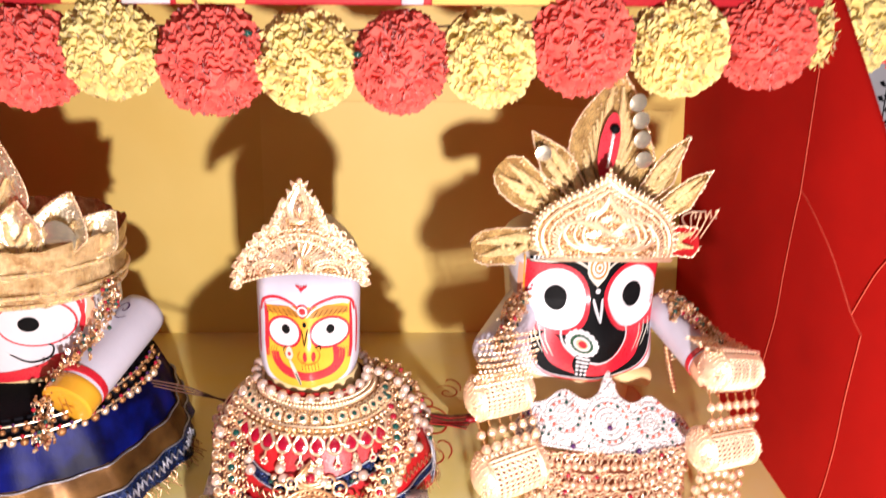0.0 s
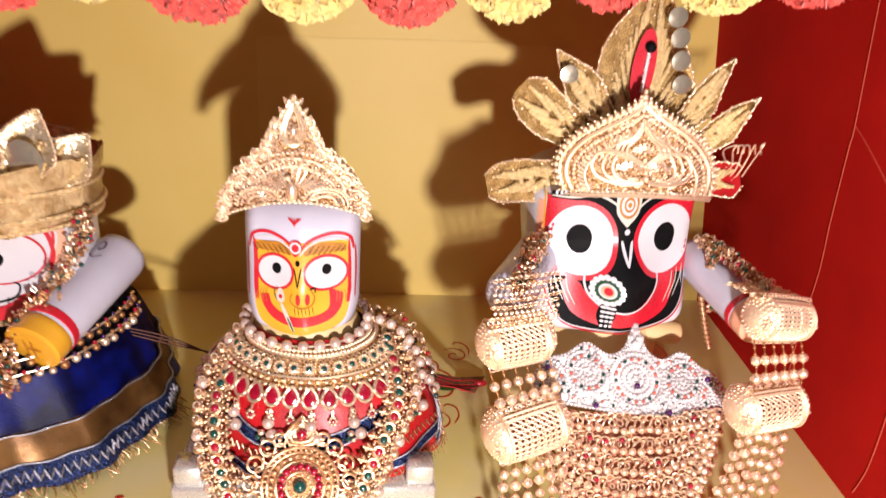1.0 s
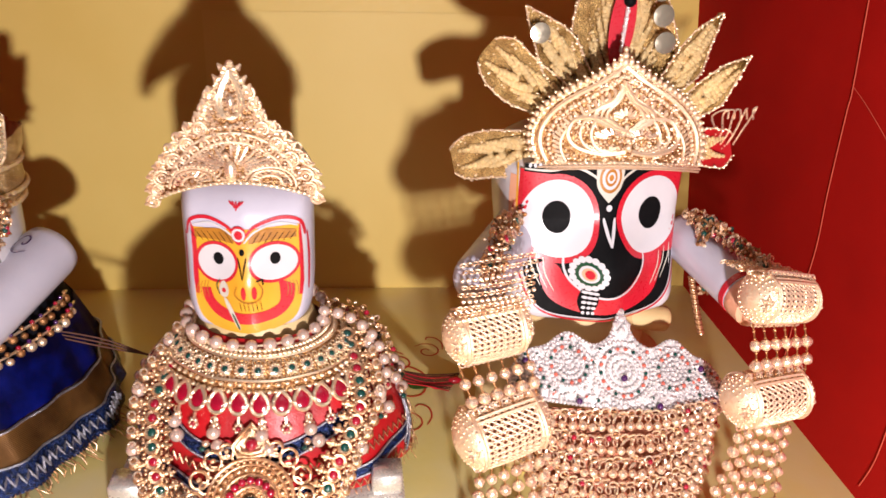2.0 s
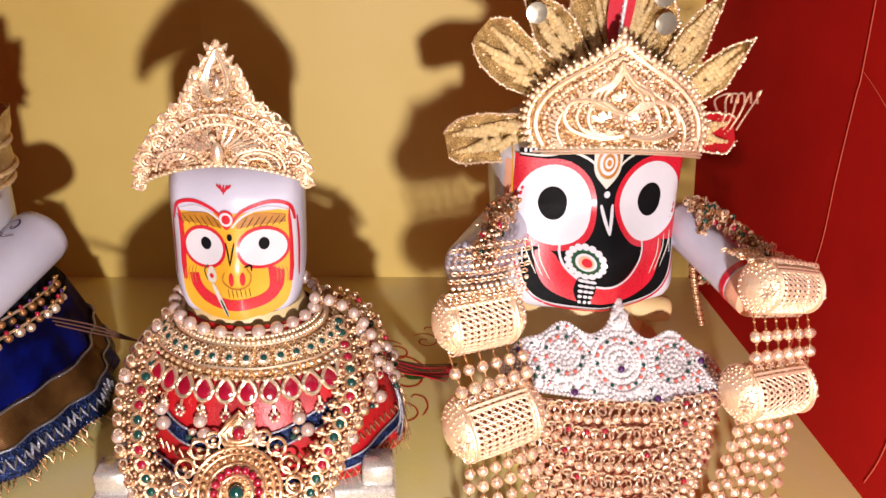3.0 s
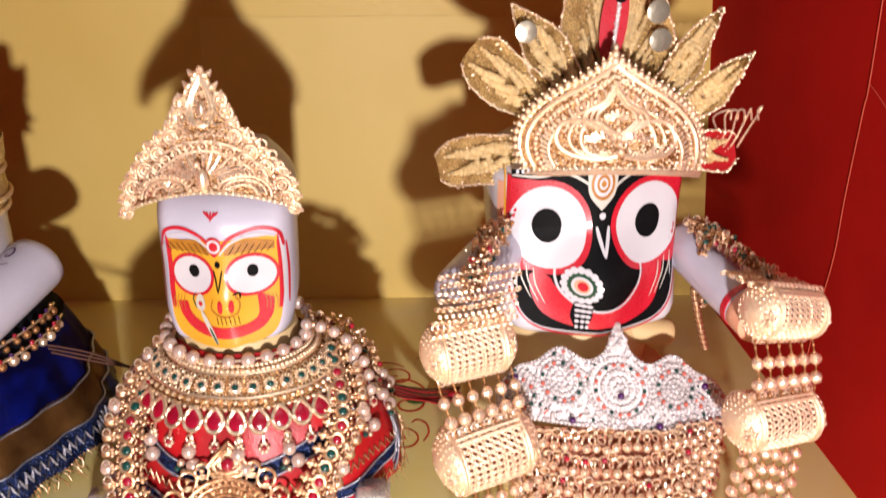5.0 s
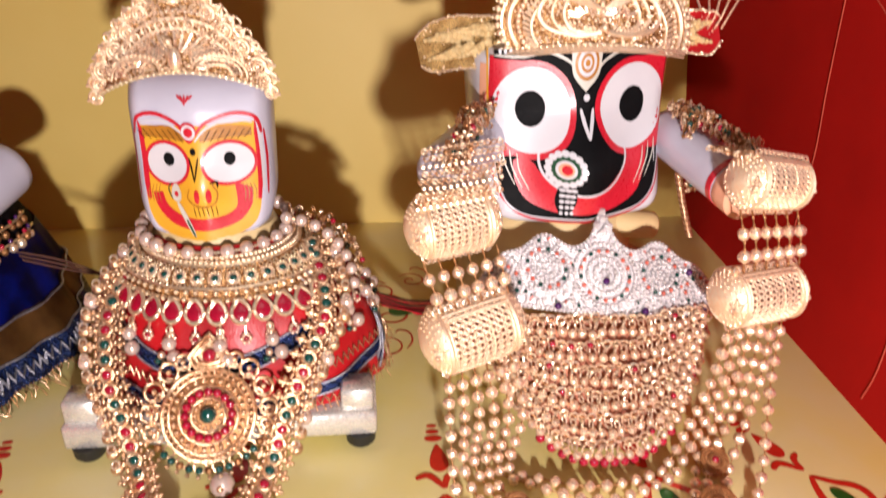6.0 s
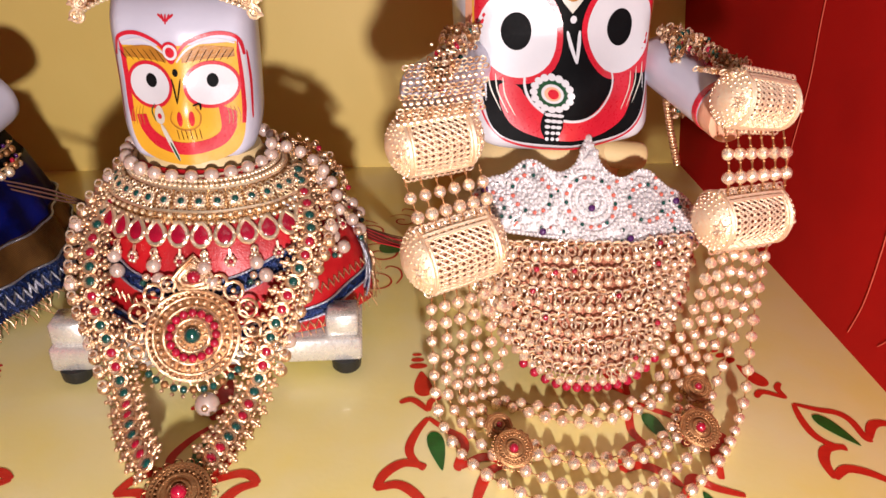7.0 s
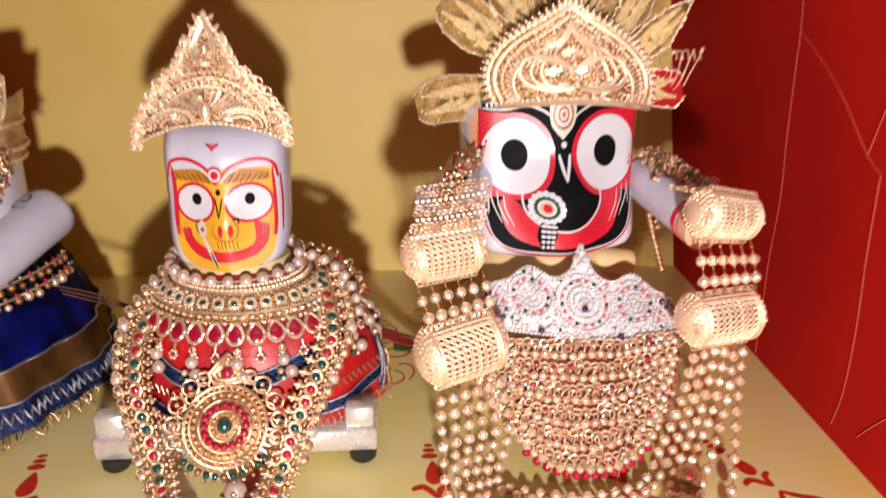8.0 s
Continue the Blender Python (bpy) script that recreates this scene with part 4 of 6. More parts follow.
    q.disc(0, 0, 0.0110, 0.036, 0, REDP, -2)
    part("slit", g, plume, "red cloth slit")
    g = Geo()
    g.tube([(0.2535, 0.785, 0.452), (0.2530, 0.784, 0.436), (0.2520, 0.784, 0.415)], 0.0016, SILVER, 6)
    for k in range(5):
        g.ball((0.2535 - 0.0004 * k, 0.7840, 0.448 - 0.006 * k), 0.0022, SILVER, 7, 5)
    g.ball((0.2538, 0.783, 0.4565), 0.0052, BLACKP, 12, 8)
    part("pin", g, plume, "silver pin with a black head")
    for x, z in ((0.2815, 0.466), (0.2860, 0.4455), (0.2910, 0.4235), (0.2755, 0.484)):
        g = Geo()
        q = Paint(g, lambda u, v, lift: (x + u, 0.7855 - 0.0005 * (1 - (u * u + v * v) / 0.00006), z + v))
        q.disc(0, 0, 0.0092, 0.0092, 0, MIRROR, seg=20)
        part("sequin", g, plume, "round mirror sequin")
    g = Geo()
    g.ball((0.2590, 0.799, 0.517), 0.0042, SILVER, 8, 6)
    part("tip_stone", g, plume)
    g = Geo()
    for k in range(5):
        x = 0.347 + 0.006 * k
        g.tube(smoothed([(x - 0.004, 0.778, 0.338), (x, 0.776, 0.350), (x + 0.004 * (k - 1.5), 0.776, 0.364 + 0.002 * k), (x + 0.007, 0.776, 0.370), (x + 0.009, 0.776, 0.362)], 4), 0.0009, ROSE, 4)
    part("wire_tassel", g, crown, "thin twisted copper wires")
    g = Geo()
    leaf(g, (0.312, 0.776, 0.333), (0.367, 0.775, 0.3375), 0.034, cords=3, body=SATINR, blunt=True)
    part("red_leaf", g, crown, "red cloth leaf with gold edge")


plate_crown("crown", (0.246, 0.77, 0.31), "gold filigree crown with radiating zari feathers", jp, JOUT, 0.0052, jdeco, FILI)


# small idol's crown
def sp(p, q, lift):
    p *= 0.925
    t = (p + 0.002) / 0.066
    return Vector((-0.0690 + p, 0.744 + 4.6 * p * p + 0.24 * (q - 0.29) - lift, q + 0.005 + 0.021 * (1 - t * t) * max(0, 1 - (q - 0.283) / 0.04) + 0.05 * p * max(0, 1 - (q - 0.283) / 0.11)))


SOUT = [(0.283, 0.071), (0.292, 0.0705), (0.302, 0.068), (0.311, 0.061), (0.320, 0.054), (0.330, 0.046), (0.339, 0.038), (0.347, 0.029), (0.354, 0.023), (0.365, 0.0185), (0.375, 0.013), (0.385, 0.006), (0.395, 0.0008)]


def sdeco(crown):
    g = Geo()
    for k in (1.0, 0.72):
        wires(g, sp, [[(0, 0.388 - 0.010 * (1 - k)), (0.007 * k, 0.376), (0.0105 * k, 0.364), (0.007 * k, 0.355), (0, 0.352), (-0.007 * k, 0.355), (-0.0105 * k, 0.364), (-0.007 * k, 0.376), (0, 0.388 - 0.010 * (1 - k))]], 0.0016, GOLD)
    g.ball(sp(0, 0.364, 0.001), 0.0048, ROSE, 8, 6, (0.7, 0.5, 1.3))
    for s in (-1, 1):
        for k in range(5):
            a = sp(s * (0.006 + 0.0042 * k), 0.389 - 0.0085 * k, 0.001)
            b = sp(s * (0.0095 + 0.0046 * k), 0.393 - 0.0085 * k, 0.001)
            g.tube([a, a.lerp(b, 0.5), b], 0.0030, SATING, 6, taper=lambda t: 1 - 0.75 * t)
            g.ball(a.lerp(b, 0.35), 0.0022, SATING, 6, 5)
    part("finial", g, crown, "drop-shaped gold finial with leaf points")
    g = Geo()
    for k, r in ((1.0, 0.0012), (0.84, 0.0011)):
        wires(g, sp, [[(0.052 * k * math.cos(a), 0.297 + 0.044 * k * math.sin(a)) for a in [math.pi * j / 14 for j in range(15)]]], r, SATING, n=3)
    wires(g, sp, [[(0.057 * math.cos(a), 0.297 + 0.049 * math.sin(a)) for a in [math.pi * j / 14 for j in range(15)]]], 0.0017, ROSE, n=4, beads=0.0044)
    wires(g, sp, [[(0.040 * math.cos(a), 0.297 + 0.036 * math.sin(a)) for a in [math.pi * j / 14 for j in range(15)]]], 0.0014, ROSE, n=4, beads=0.0036)
    for j in range(17):
        a = math.pi * (j + 0.5) / 17
        wires(g, sp, [[(0.012 * math.cos(a), 0.302 + 0.010 * math.sin(a)), (0.028 * math.cos(a), 0.300 + 0.026 * math.sin(a)), (0.037 * math.cos(a), 0.298 + 0.034 * math.sin(a))]], 0.0014, ROSE, n=2)
    for j in range(13):
        a = math.pi * (j + 0.5) / 13
        c = sp(0.0478 * math.cos(a), 0.297 + 0.0405 * math.sin(a), 0.002)
        ring(g, c, Vector((1, 0, 0)), Vector((0, 0, 1)), 0.0032, 0.0009, SATING, 10, 4)
        g.ball(c, 0.0014, ROSE, 6, 5)
    for j in range(15):
        a = math.pi * (j + 0.5) / 15
        c = sp(0.0630 * math.cos(a), 0.300 + 0.056 * math.sin(a) * 0.96, 0.001)
        if c.z < 0.352:
            ring(g, c, Vector((1, 0, 0)), Vector((0, 0, 1)), 0.0036, 0.0010, SATING, 10, 4)
    part("fan", g, crown, "fan of gold rays under a beaded arch")
    for s in (-1, 1):
        g = Geo()
        c0 = s * 0.0335
        for k in (1.0, 0.8, 0.45):
            wires(g, sp, [[(c0 + 0.021 * k * math.cos(a), 0.289 + 0.019 * k * math.sin(a)) for a in [math.pi * j / 10 for j in range(11)]]], 0.0011, SATING, lift=0.003, n=3)
        wires(g, sp, [[(c0 + 0.0235 * math.cos(a), 0.289 + 0.0215 * math.sin(a)) for a in [math.pi * j / 10 for j in range(11)]]], 0.0014, SATING, lift=0.003, n=3, beads=0.0036)
        for j in range(9):
            a = math.pi * (j + 0.5) / 9
            wires(g, sp, [[(c0 + 0.009 * math.cos(a), 0.289 + 0.008 * math.sin(a)), (c0 + 0.017 * math.cos(a), 0.289 + 0.015 * math.sin(a))]], 0.0011, ROSE, lift=0.003, n=2)
        for u, q, r in ((0.062, 0.300, 0.0065), (0.066, 0.290, 0.005), (0.050, 0.316, 0.006), (0.038, 0.331, 0.0055), (0.026, 0.344, 0.005)):
            c = sp(s * u, q, 0.002)
            ring(g, c, Vector((1, 0, 0)), Vector((0, 0, 1)), r, 0.0011, SATING, 12, 5)
            ring(g, c, Vector((1, 0, 0)), Vector((0, 0, 1)), r * 0.55, 0.0009, SATING, 10, 4)
            g.ball(c, r * 0.3, ROSE, 6, 5)
        part("side_scroll", g, crown, "gold half-wheel scrolls")
    for s in (-1, 1):
        edge = smoothed([sp(s * w * 1.01, q, 0.0008) for q, w in SOUT[:-2]], 4)
        for k, c in enumerate(spaced(edge, 0.0105)):
            g = Geo()
            ring(g, c, Vector((1, 0, 0)), Vector((0, 0, 1)), 0.0048, 0.0013, SATING, 11, 5)
            ring(g, c, Vector((1, 0, 0)), Vector((0, 0, 1)), 0.0024, 0.0009, ROSE, 8, 4)
            out = (c - Vector((-0.0705, c.y, 0.315))).normalized()
            g.tube([c + out * 0.003, c + out * 0.0055, c + out * 0.0075], 0.0030, SATING, 6, taper=lambda t: 1 - 0.7 * t)
            part("edge_scroll", g, crown)
    g = Geo()
    g.ball(sp(0, 0.302, 0.004), 0.007, ROSE, 8, 8, (0.7, 0.6, 1.4))
    g.tube([sp(0, 0.308, 0.006), sp(-0.001, 0.318, 0.007), sp(-0.003, 0.325, 0.008)], 0.0022, SATING, 6, taper=lambda t: 1 - 0.5 * t)
    g.ball(sp(-0.0035, 0.326, 0.009), 0.0028, SATING, 7, 5)
    part("centre_boss", g, crown, "small gold boss")
    g = Geo()
    grains(g, sp, SOUT, 1000, 32, lift=0.0014, keep=0.97)
    tagged(part("granulation", g, crown, "fine gold grains"), kind="stuff")


plate_crown("crown", (-0.068, 0.77, 0.283), "pointed gold filigree crown with beaded arches", sp, SOUT, 0.0050, sdeco, FILI)

# third idol's crown
crown = thing("crown", (-0.398, 0.82, 0.255), "gold zari cloth crown with flared leaves", "crown")
g = Geo()
rows = []
for z, k in ((0.252, 1.0), (0.262, 1.04), (0.285, 1.02), (0.300, 1.06), (0.318, 1.08)):
    rows.append([(-0.398 + 0.118 * k * math.cos(a), 0.85 + 0.085 * k * math.sin(a) + 0.004 * math.sin(9 * a) + 0.0025 * math.sin(31 * a + 90 * z), z + 0.003 * math.sin(7 * a)) for a in [6.2832 * j / 120 for j in range(120)]])
g.grid(rows, ZARI, closed=True)
for z, k in ((0.254, 1.03), (0.266, 1.06), (0.290, 1.05)):
    line = [(-0.398 + 0.118 * k * math.cos(a), 0.85 + 0.085 * k * math.sin(a), z) for a in [6.2832 * j / 60 for j in range(60)]]
    g.tube(line, 0.0022, CORD, 5, closed=True)
    for c in spaced(line, 0.007):
        g.ball(c, 0.0025, GOLD, 6, 5)
part("band", g, crown, "pleated gold zari band")
for root, tip, width in (((-0.308, 0.812, 0.295), (-0.273, 0.835, 0.338), 0.050), ((-0.328, 0.792, 0.300), (-0.305, 0.805, 0.368), 0.056), ((-0.358, 0.785, 0.300), (-0.353, 0.79, 0.362), 0.05), ((-0.393, 0.80, 0.31), (-0.378, 0.82, 0.425), 0.075), ((-0.443, 0.79, 0.30), (-0.453, 0.80, 0.37), 0.05), ((-0.493, 0.81, 0.295), (-0.523, 0.83, 0.34), 0.05)):
    g = Geo()
    leaf(g, root, tip, width, normal=(0.1, -1, 0.2), cords=2, body=FOIL)
    part("feather", g, crown, "crumpled gold leaf")
g = Geo()
q = Paint(g, lambda u, v, lift: (-0.315 + u, 0.789 - 0.001 + 60 * u * u * 0.05, 0.325 + v))
q.disc(0, 0, 0.016, 0.019, 0, MIRROR, 20, seg=22)
part("mirror_sequin", g, crown, "round mirror sequin")

# ---- stand under the small idol ----
stand = thing("low_stand", (-0.053, 0.77, 0), "low silver foil stand on black rubber feet", "stand")
g = Geo()
g.box((-0.182, 0.680, 0.013), (0.074, 0.868, 0.036), CHROME, 0.0025)
part("base_slab", g, stand)
for x, y in ((-0.166, 0.690), (0.060, 0.690), (-0.166, 0.856), (0.060, 0.856)):
    g = Geo()
    g.grid([[(x + r * math.cos(6.2832 * k / 20), y + r * math.sin(6.2832 * k / 20), z) for k in range(20)] for z, r in ((0, 0.001), (0, 0.010), (0.003, 0.0125), (0.0135, 0.0135), (0.0135, 0.001))], RUBBER, closed=True)
    part("rubber_foot", g, stand, "black rubber foot")
for x, y in ((-0.179, 0.683), (0.044, 0.683), (-0.179, 0.837), (0.044, 0.837)):
    g = Geo()
    g.box((x, y, 0.0365), (x + 0.027, y + 0.027, 0.058), CHROME, 0.002)
    part("corner_block", g, stand)

# ---- small idol's dress ----
DX, DY = -0.042, 0.775


def dome(a, z, lift=0.0):
    """The dress: a is the angle from the front, z the height."""
    t = max(0, min(1, (z - 0.045) / 0.125))
    r = 0.128 - 0.010 * t - 0.064 * t ** 2.6 + lift
    fold = 0.003 * math.sin(11 * a + 2 * z) * (1 - t)
    return Vector((DX - 0.012 * t + (r + fold) * math.sin(a), DY - (r + fold) * 0.76 * math.cos(a), z))


dress = thing("idol_dress", (DX, DY, 0.037), "red satin dress with blue sequin and silver ribbons", "dress")
g = Geo()
g.grid([[dome(6.2832 * j / 90, z) for j in range(90)] for z in (0.0375, 0.045, 0.06, 0.075, 0.09, 0.105, 0.12, 0.135, 0.148, 0.158, 0.166, 0.170)], SATINR, closed=True)
part("cloth", g, dress)
q_lines = (([(-1.15, 0.128), (-0.85, 0.108), (-0.5, 0.092), (-0.15, 0.086), (0.2, 0.092), (0.5, 0.102), (0.75, 0.112)], 0.013),
           ([(0.80, 0.150), (0.95, 0.132), (1.02, 0.112)], 0.016), ([(-1.5, 0.070), (-1.0, 0.062), (-0.5, 0.052), (0, 0.05), (0.6, 0.055), (1.2, 0.066), (1.6, 0.082)], 0.010),
           ([(1.35, 0.145), (1.42, 0.11), (1.30, 0.075), (1.15, 0.05)], 0.009))
for pts, width in q_lines:
    g = Geo()
    line = smoothed([(a, z, 0) for a, z in pts], 10)
    g.grid([[dome(p.x, p.y + width * k / 4, 0.002 + 0.001 * math.sin(i * 1.1)) for k in (-2, -1, 0, 1, 2)] for i, p in enumerate(line)], SEQB)
    for k in (-2, 2):
        g.tube([dome(p.x, p.y + width * k / 4, 0.003) for p in line], 0.0011, SEQS, 4)
    part("ribbon", g, dress, "blue sequin ribbon with silver edges")
for z0, amp, turns in ((0.073, 0.004, 60), (0.043, 0.004, 70)):
    g = Geo()
    n = turns * 4
    g.tube([dome(-2 + 4 * k / n, z0 + amp * math.sin(k * math.pi / 2) + 0.01 * (abs(-2 + 4 * k / n) / 2) ** 2, 0.0025) for k in range(n + 1)], 0.0008, TEMPLE, 4)
    part("zigzag_trim", g, dress, "gold zigzag braid")
g = Geo()
rnd = random.Random(9)
for k in range(90):
    a = -2.0 + 4.0 * k / 89
    p0 = dome(a, 0.044 + 0.01 * (abs(a) / 2) ** 2, 0.003)
    out = Vector((math.sin(a), -math.cos(a), 0)) * rnd.uniform(0.001, 0.005)
    g.tube([p0, p0 + out * 0.5 + Vector((0, 0, -0.004)), p0 + out + Vector((rnd.uniform(-0.003, 0.003), 0, -0.010 - rnd.random() * 0.004))], 0.0004, DULLG, 4)
part("fringe", g, dress, "fine gold fringe")

# ---- small idol's jewellery ----
choker = thing("pearl_choker", (-0.056, 0.78, 0.16), "choker of round pinkish pearls", "necklace")
g = Geo()
line = [(-0.059 + 0.0625 * math.sin(a), 0.779 - 0.0525 * math.cos(a), 0.1675 + 0.006 * (1 - math.cos(a))) for a in [6.2832 * k / 60 for k in range(60)]]
g.tube(line, 0.0012, GOLD, 5, closed=True)
part("cord", g, choker)
for k in range(25):
    a = 6.2832 * k / 25
    piece("pearl", PEARLBEAD, choker, (-0.059 + 0.0625 * math.sin(a), 0.779 - 0.0525 * math.cos(a), 0.1675 + 0.006 * (1 - math.cos(a))), (0, 0, a), 0.9 + 0.1 * ((k * 3) % 4) / 3)


def setting_square(g):
    q = 0.0052
    g.box((-q, -q, -0.0015), (q, q, 0.0012), ROSE, 0.001)
    for k in range(12):
        a = 6.2832 * k / 12
        g.ball((q * 1.05 * math.cos(a), q * 1.05 * math.sin(a), 0.001), 0.0013, GOLD, 5, 4)
    g.ball((0, 0, 0.0010), 0.0031, EMERALD, 10, 6, (1, 1, 0.5))
    for x in (-0.0035, 0.0035):
        ring(g, (x, 0.0072, 0), Vector((1, 0, 0)), Vector((0, 1, 0)), 0.0022, 0.0007, GOLD, 10)
        ring(g, (x, -0.0072, 0), Vector((1, 0, 0)), Vector((0, 1, 0)), 0.0022, 0.0007, GOLD, 10)


def drop_shape(g, w, h, stone, metal):
    out = []
    for k in range(20):
        a = 6.2832 * k / 20
        x, y = w * math.cos(a), h * math.sin(a)
        out.append((x * (1 - 0.6 * max(0, y / h) ** 1.6), y * 1.15 if y > 0 else y, 0))
    g.tube(out, 0.0019, metal, 6, closed=True)
    rows = [[(x * k, y * k, 0.0022 * math.sqrt(max(0, 1 - k * k)) - 0.0005) for x, y, _ in out] for k in (0.01, 0.3, 0.55, 0.72, 0.8)]
    g.grid(rows, stone, closed=True)
    g.grid([[(x * k, y * k, -0.0008) for x, y, _ in out] for k in (0.01, 0.6, 1.0)], metal, closed=True)


SQUARE = shared("green_setting", setting_square)
DROP = shared("red_drop", lambda g: drop_shape(g, 0.0072, 0.0088, RUBY, GOLD))
PEARLDROP = shared("pearl_drop", lambda g: (g.ball((0, -0.004, 0), 0.0056, PEARL, 14, 10), g.ball((0, 0.002, 0), 0.0024, GOLD, 6, 5), ring(g, (0, 0.006, 0), Vector((1, 0, 0)), Vector((0, 1, 0)), 0.0026, 0.0008, GOLD, 10)))

def cluster(g):
    for k in range(6):
        g.ball((0.0034 * math.cos(k * 1.047), 0.0034 * math.sin(k * 1.047), 0), 0.0020, ROSE, 6, 5)
    g.ball((0, 0, 0.001), 0.0022, RUBY, 7, 5)
    g.tube([(0, 0.004, 0), (0, 0.010, 0)], 0.0012, GOLD, 4)


CLUSTER = shared("gold_cluster", cluster)
PEARLPAIR = shared("pearl_cluster", lambda g: (g.ball((0.004, 0, 0), 0.0062, PEARL, 14, 10), g.ball((-0.006, 0.002, 0.001), 0.0034, ROSE, 8, 6), g.ball((-0.009, -0.003, 0.001), 0.0028, EMERALD, 8, 6), g.ball((-0.004, -0.005, 0.001), 0.0026, GOLD, 7, 5)))
collar = thing("stone_collar", (-0.05, 0.78, 0.13), "gold collar with green stones, red drops and pearls", "necklace")
for k in range(25):
    a = -2.05 + 4.1 * k / 24
    for name, me, z, lift, every, sc in (("green_setting", SQUARE, 0.152, 0.0065, 1, 0.95), ("red_drop", DROP, 0.130, 0.008, 1, 1.0), ("pearl_drop", PEARLDROP, 0.111, 0.008, 2, 1.05), ("gold_flower", CLUSTER, 0.1105, 0.006, 1, 1.0), ("pearl_charm", PEARLPAIR, 0.096, 0.007, 2, 1.0)):
        if k % every:
            continue
        drop = 0.006 * (1 - math.cos(a))
        c = dome(a, z + drop, lift)
        e = 0.001
        n = (dome(a + 0.01, z + drop, lift) - dome(a - 0.01, z + drop, lift)).cross(dome(a, z + drop + e, lift) - dome(a, z + drop - e, lift))
        m = facing(n, c)
        ob = new(name, me)
        ob.parent = collar
        m.translation -= ROOT[collar]
        ob.matrix_basis = m @ Matrix.Diagonal((sc, sc, sc, 1))
g = Geo()
for z, lift in ((0.145, 0.006), (0.1595, 0.005)):
    g.tube([dome(-2.05 + 4.1 * k / 60, z + 0.006 * (1 - math.cos(-2.05 + 4.1 * k / 60)), lift) for k in range(61)], 0.0014, GOLD, 5)
for k in range(49):
    a = -2.05 + 4.1 * k / 48
    g.ball(dome(a, 0.1425 + 0.006 * (1 - math.cos(a)), 0.007), 0.0022, GOLD, 6, 5)
part("gold_chain", g, collar)
g = Geo()
g.grid([[dome(-2.05 + 4.1 * k / 80, z + 0.006 * (1 - math.cos(-2.05 + 4.1 * k / 80)), 0.0035) for k in range(81)] for z in (0.136, 0.142, 0.148, 0.154, 0.160, 0.165)], FILI)
for z in (0.1375, 0.1615, 0.1645):
    for k in range(70):
        a = -2.05 + 4.1 * k / 69
        g.ball(dome(a, z + 0.006 * (1 - math.cos(a)), 0.006), 0.0023, GOLD, 6, 5)
part("mesh_band", g, collar, "gold band with darkened gaps, edged with gold beads")


def haram_link(g, stone):
    g.tube([(0.0052 * math.cos(a), 0.0052 * math.sin(a), 0.0006) for a in [6.2832 * k / 14 for k in range(14)]], 0.0019, TEMPLE, 5, closed=True)
    g.ball((0, 0, 0.0010), 0.0039, stone, 10, 6, (1, 1, 0.55))
    for s in (-1, 1):
        for k, (x, y, r) in enumerate(((0.0085, 0.0, 0.0028), (0.0118, 0.0028, 0.0022), (0.0118, -0.0028, 0.0022), (0.0072, 0.0048, 0.0018), (0.0072, -0.0048, 0.0018))):
            g.ball((s * x, y, 0), r, TEMPLE, 6, 5)
        g.tube([(s * 0.0095, 0, 0), (s * 0.0145, 0.001, 0.0005)], 0.0024, TEMPLE, 5, taper=lambda t: 1 - 0.4 * t)
        g.ball((s * 0.0150, 0.001, 0.0005), 0.0019, TEMPLE, 6, 5)


LINKR = shared("red_link", lambda g: haram_link(g, RUBY))
LINKG = shared("green_link", lambda g: haram_link(g, EMERALD))
haram = thing("long_stone_necklace", (-0.05, 0.66, 0.005), "long gold necklace of red and green stones with pendant", "necklace")
SIDE = {-1: [(-0.112, 0.768, 0.156), (-0.138, 0.722, 0.124), (-0.137, 0.684, 0.084), (-0.124, 0.664, 0.046), (-0.112, 0.642, 0.014), (-0.098, 0.606, 0.009), (-0.080, 0.574, 0.009), (-0.062, 0.556, 0.010)],
        1: [(0.022, 0.762, 0.156), (0.034, 0.712, 0.122), (0.018, 0.680, 0.088), (0.002, 0.660, 0.056), (-0.010, 0.642, 0.022), (-0.020, 0.616, 0.010), (-0.030, 0.588, 0.009), (-0.042, 0.560, 0.010)]}
for s, pts in SIDE.items():
    line = smoothed(pts, 12)
    g = Geo()
    g.tube(line, 0.0016, DULLG, 5)
    chain = part("chain", g, haram)
    dots = spaced(line, 0.0118)
    for k, c in enumerate(dots[:-1]):
        d = (dots[k + 1] - c).normalized()
        n = Vector((0.12 * s, -0.72, 0.70))
        n = (n - d * n.dot(d)).normalized()
        x = d.cross(n)
        m = Matrix((x, d, n)).transposed().to_4x4()
        m.translation = c + n * 0.003 - ROOT[haram]
        ob = new("red_link" if (k // 2) % 2 else "green_link", LINKR if (k // 2) % 2 else LINKG)
        ob.parent = chain
        ob.matrix_basis = m
    # a second row of gold balls and pearls outside it
    for k, c in enumerate(spaced(smoothed([Vector(p) + Vector((s * 0.017, 0.004, 0.003)) for p in pts[:5]], 12), 0.0125)):
        if k % 4 == 1:
            piece("pearl", PEARLBEAD, haram, c)
        else:
            piece("gold_ball", GOLDBALL, haram, c, (k, k * 2, 0), 0.95)
        bit("ring", RINGLET, haram, turned((1, 0, 0), (0, 0.6, 0.8), c + Vector((0, -0.003, 0.006))), 0.85)


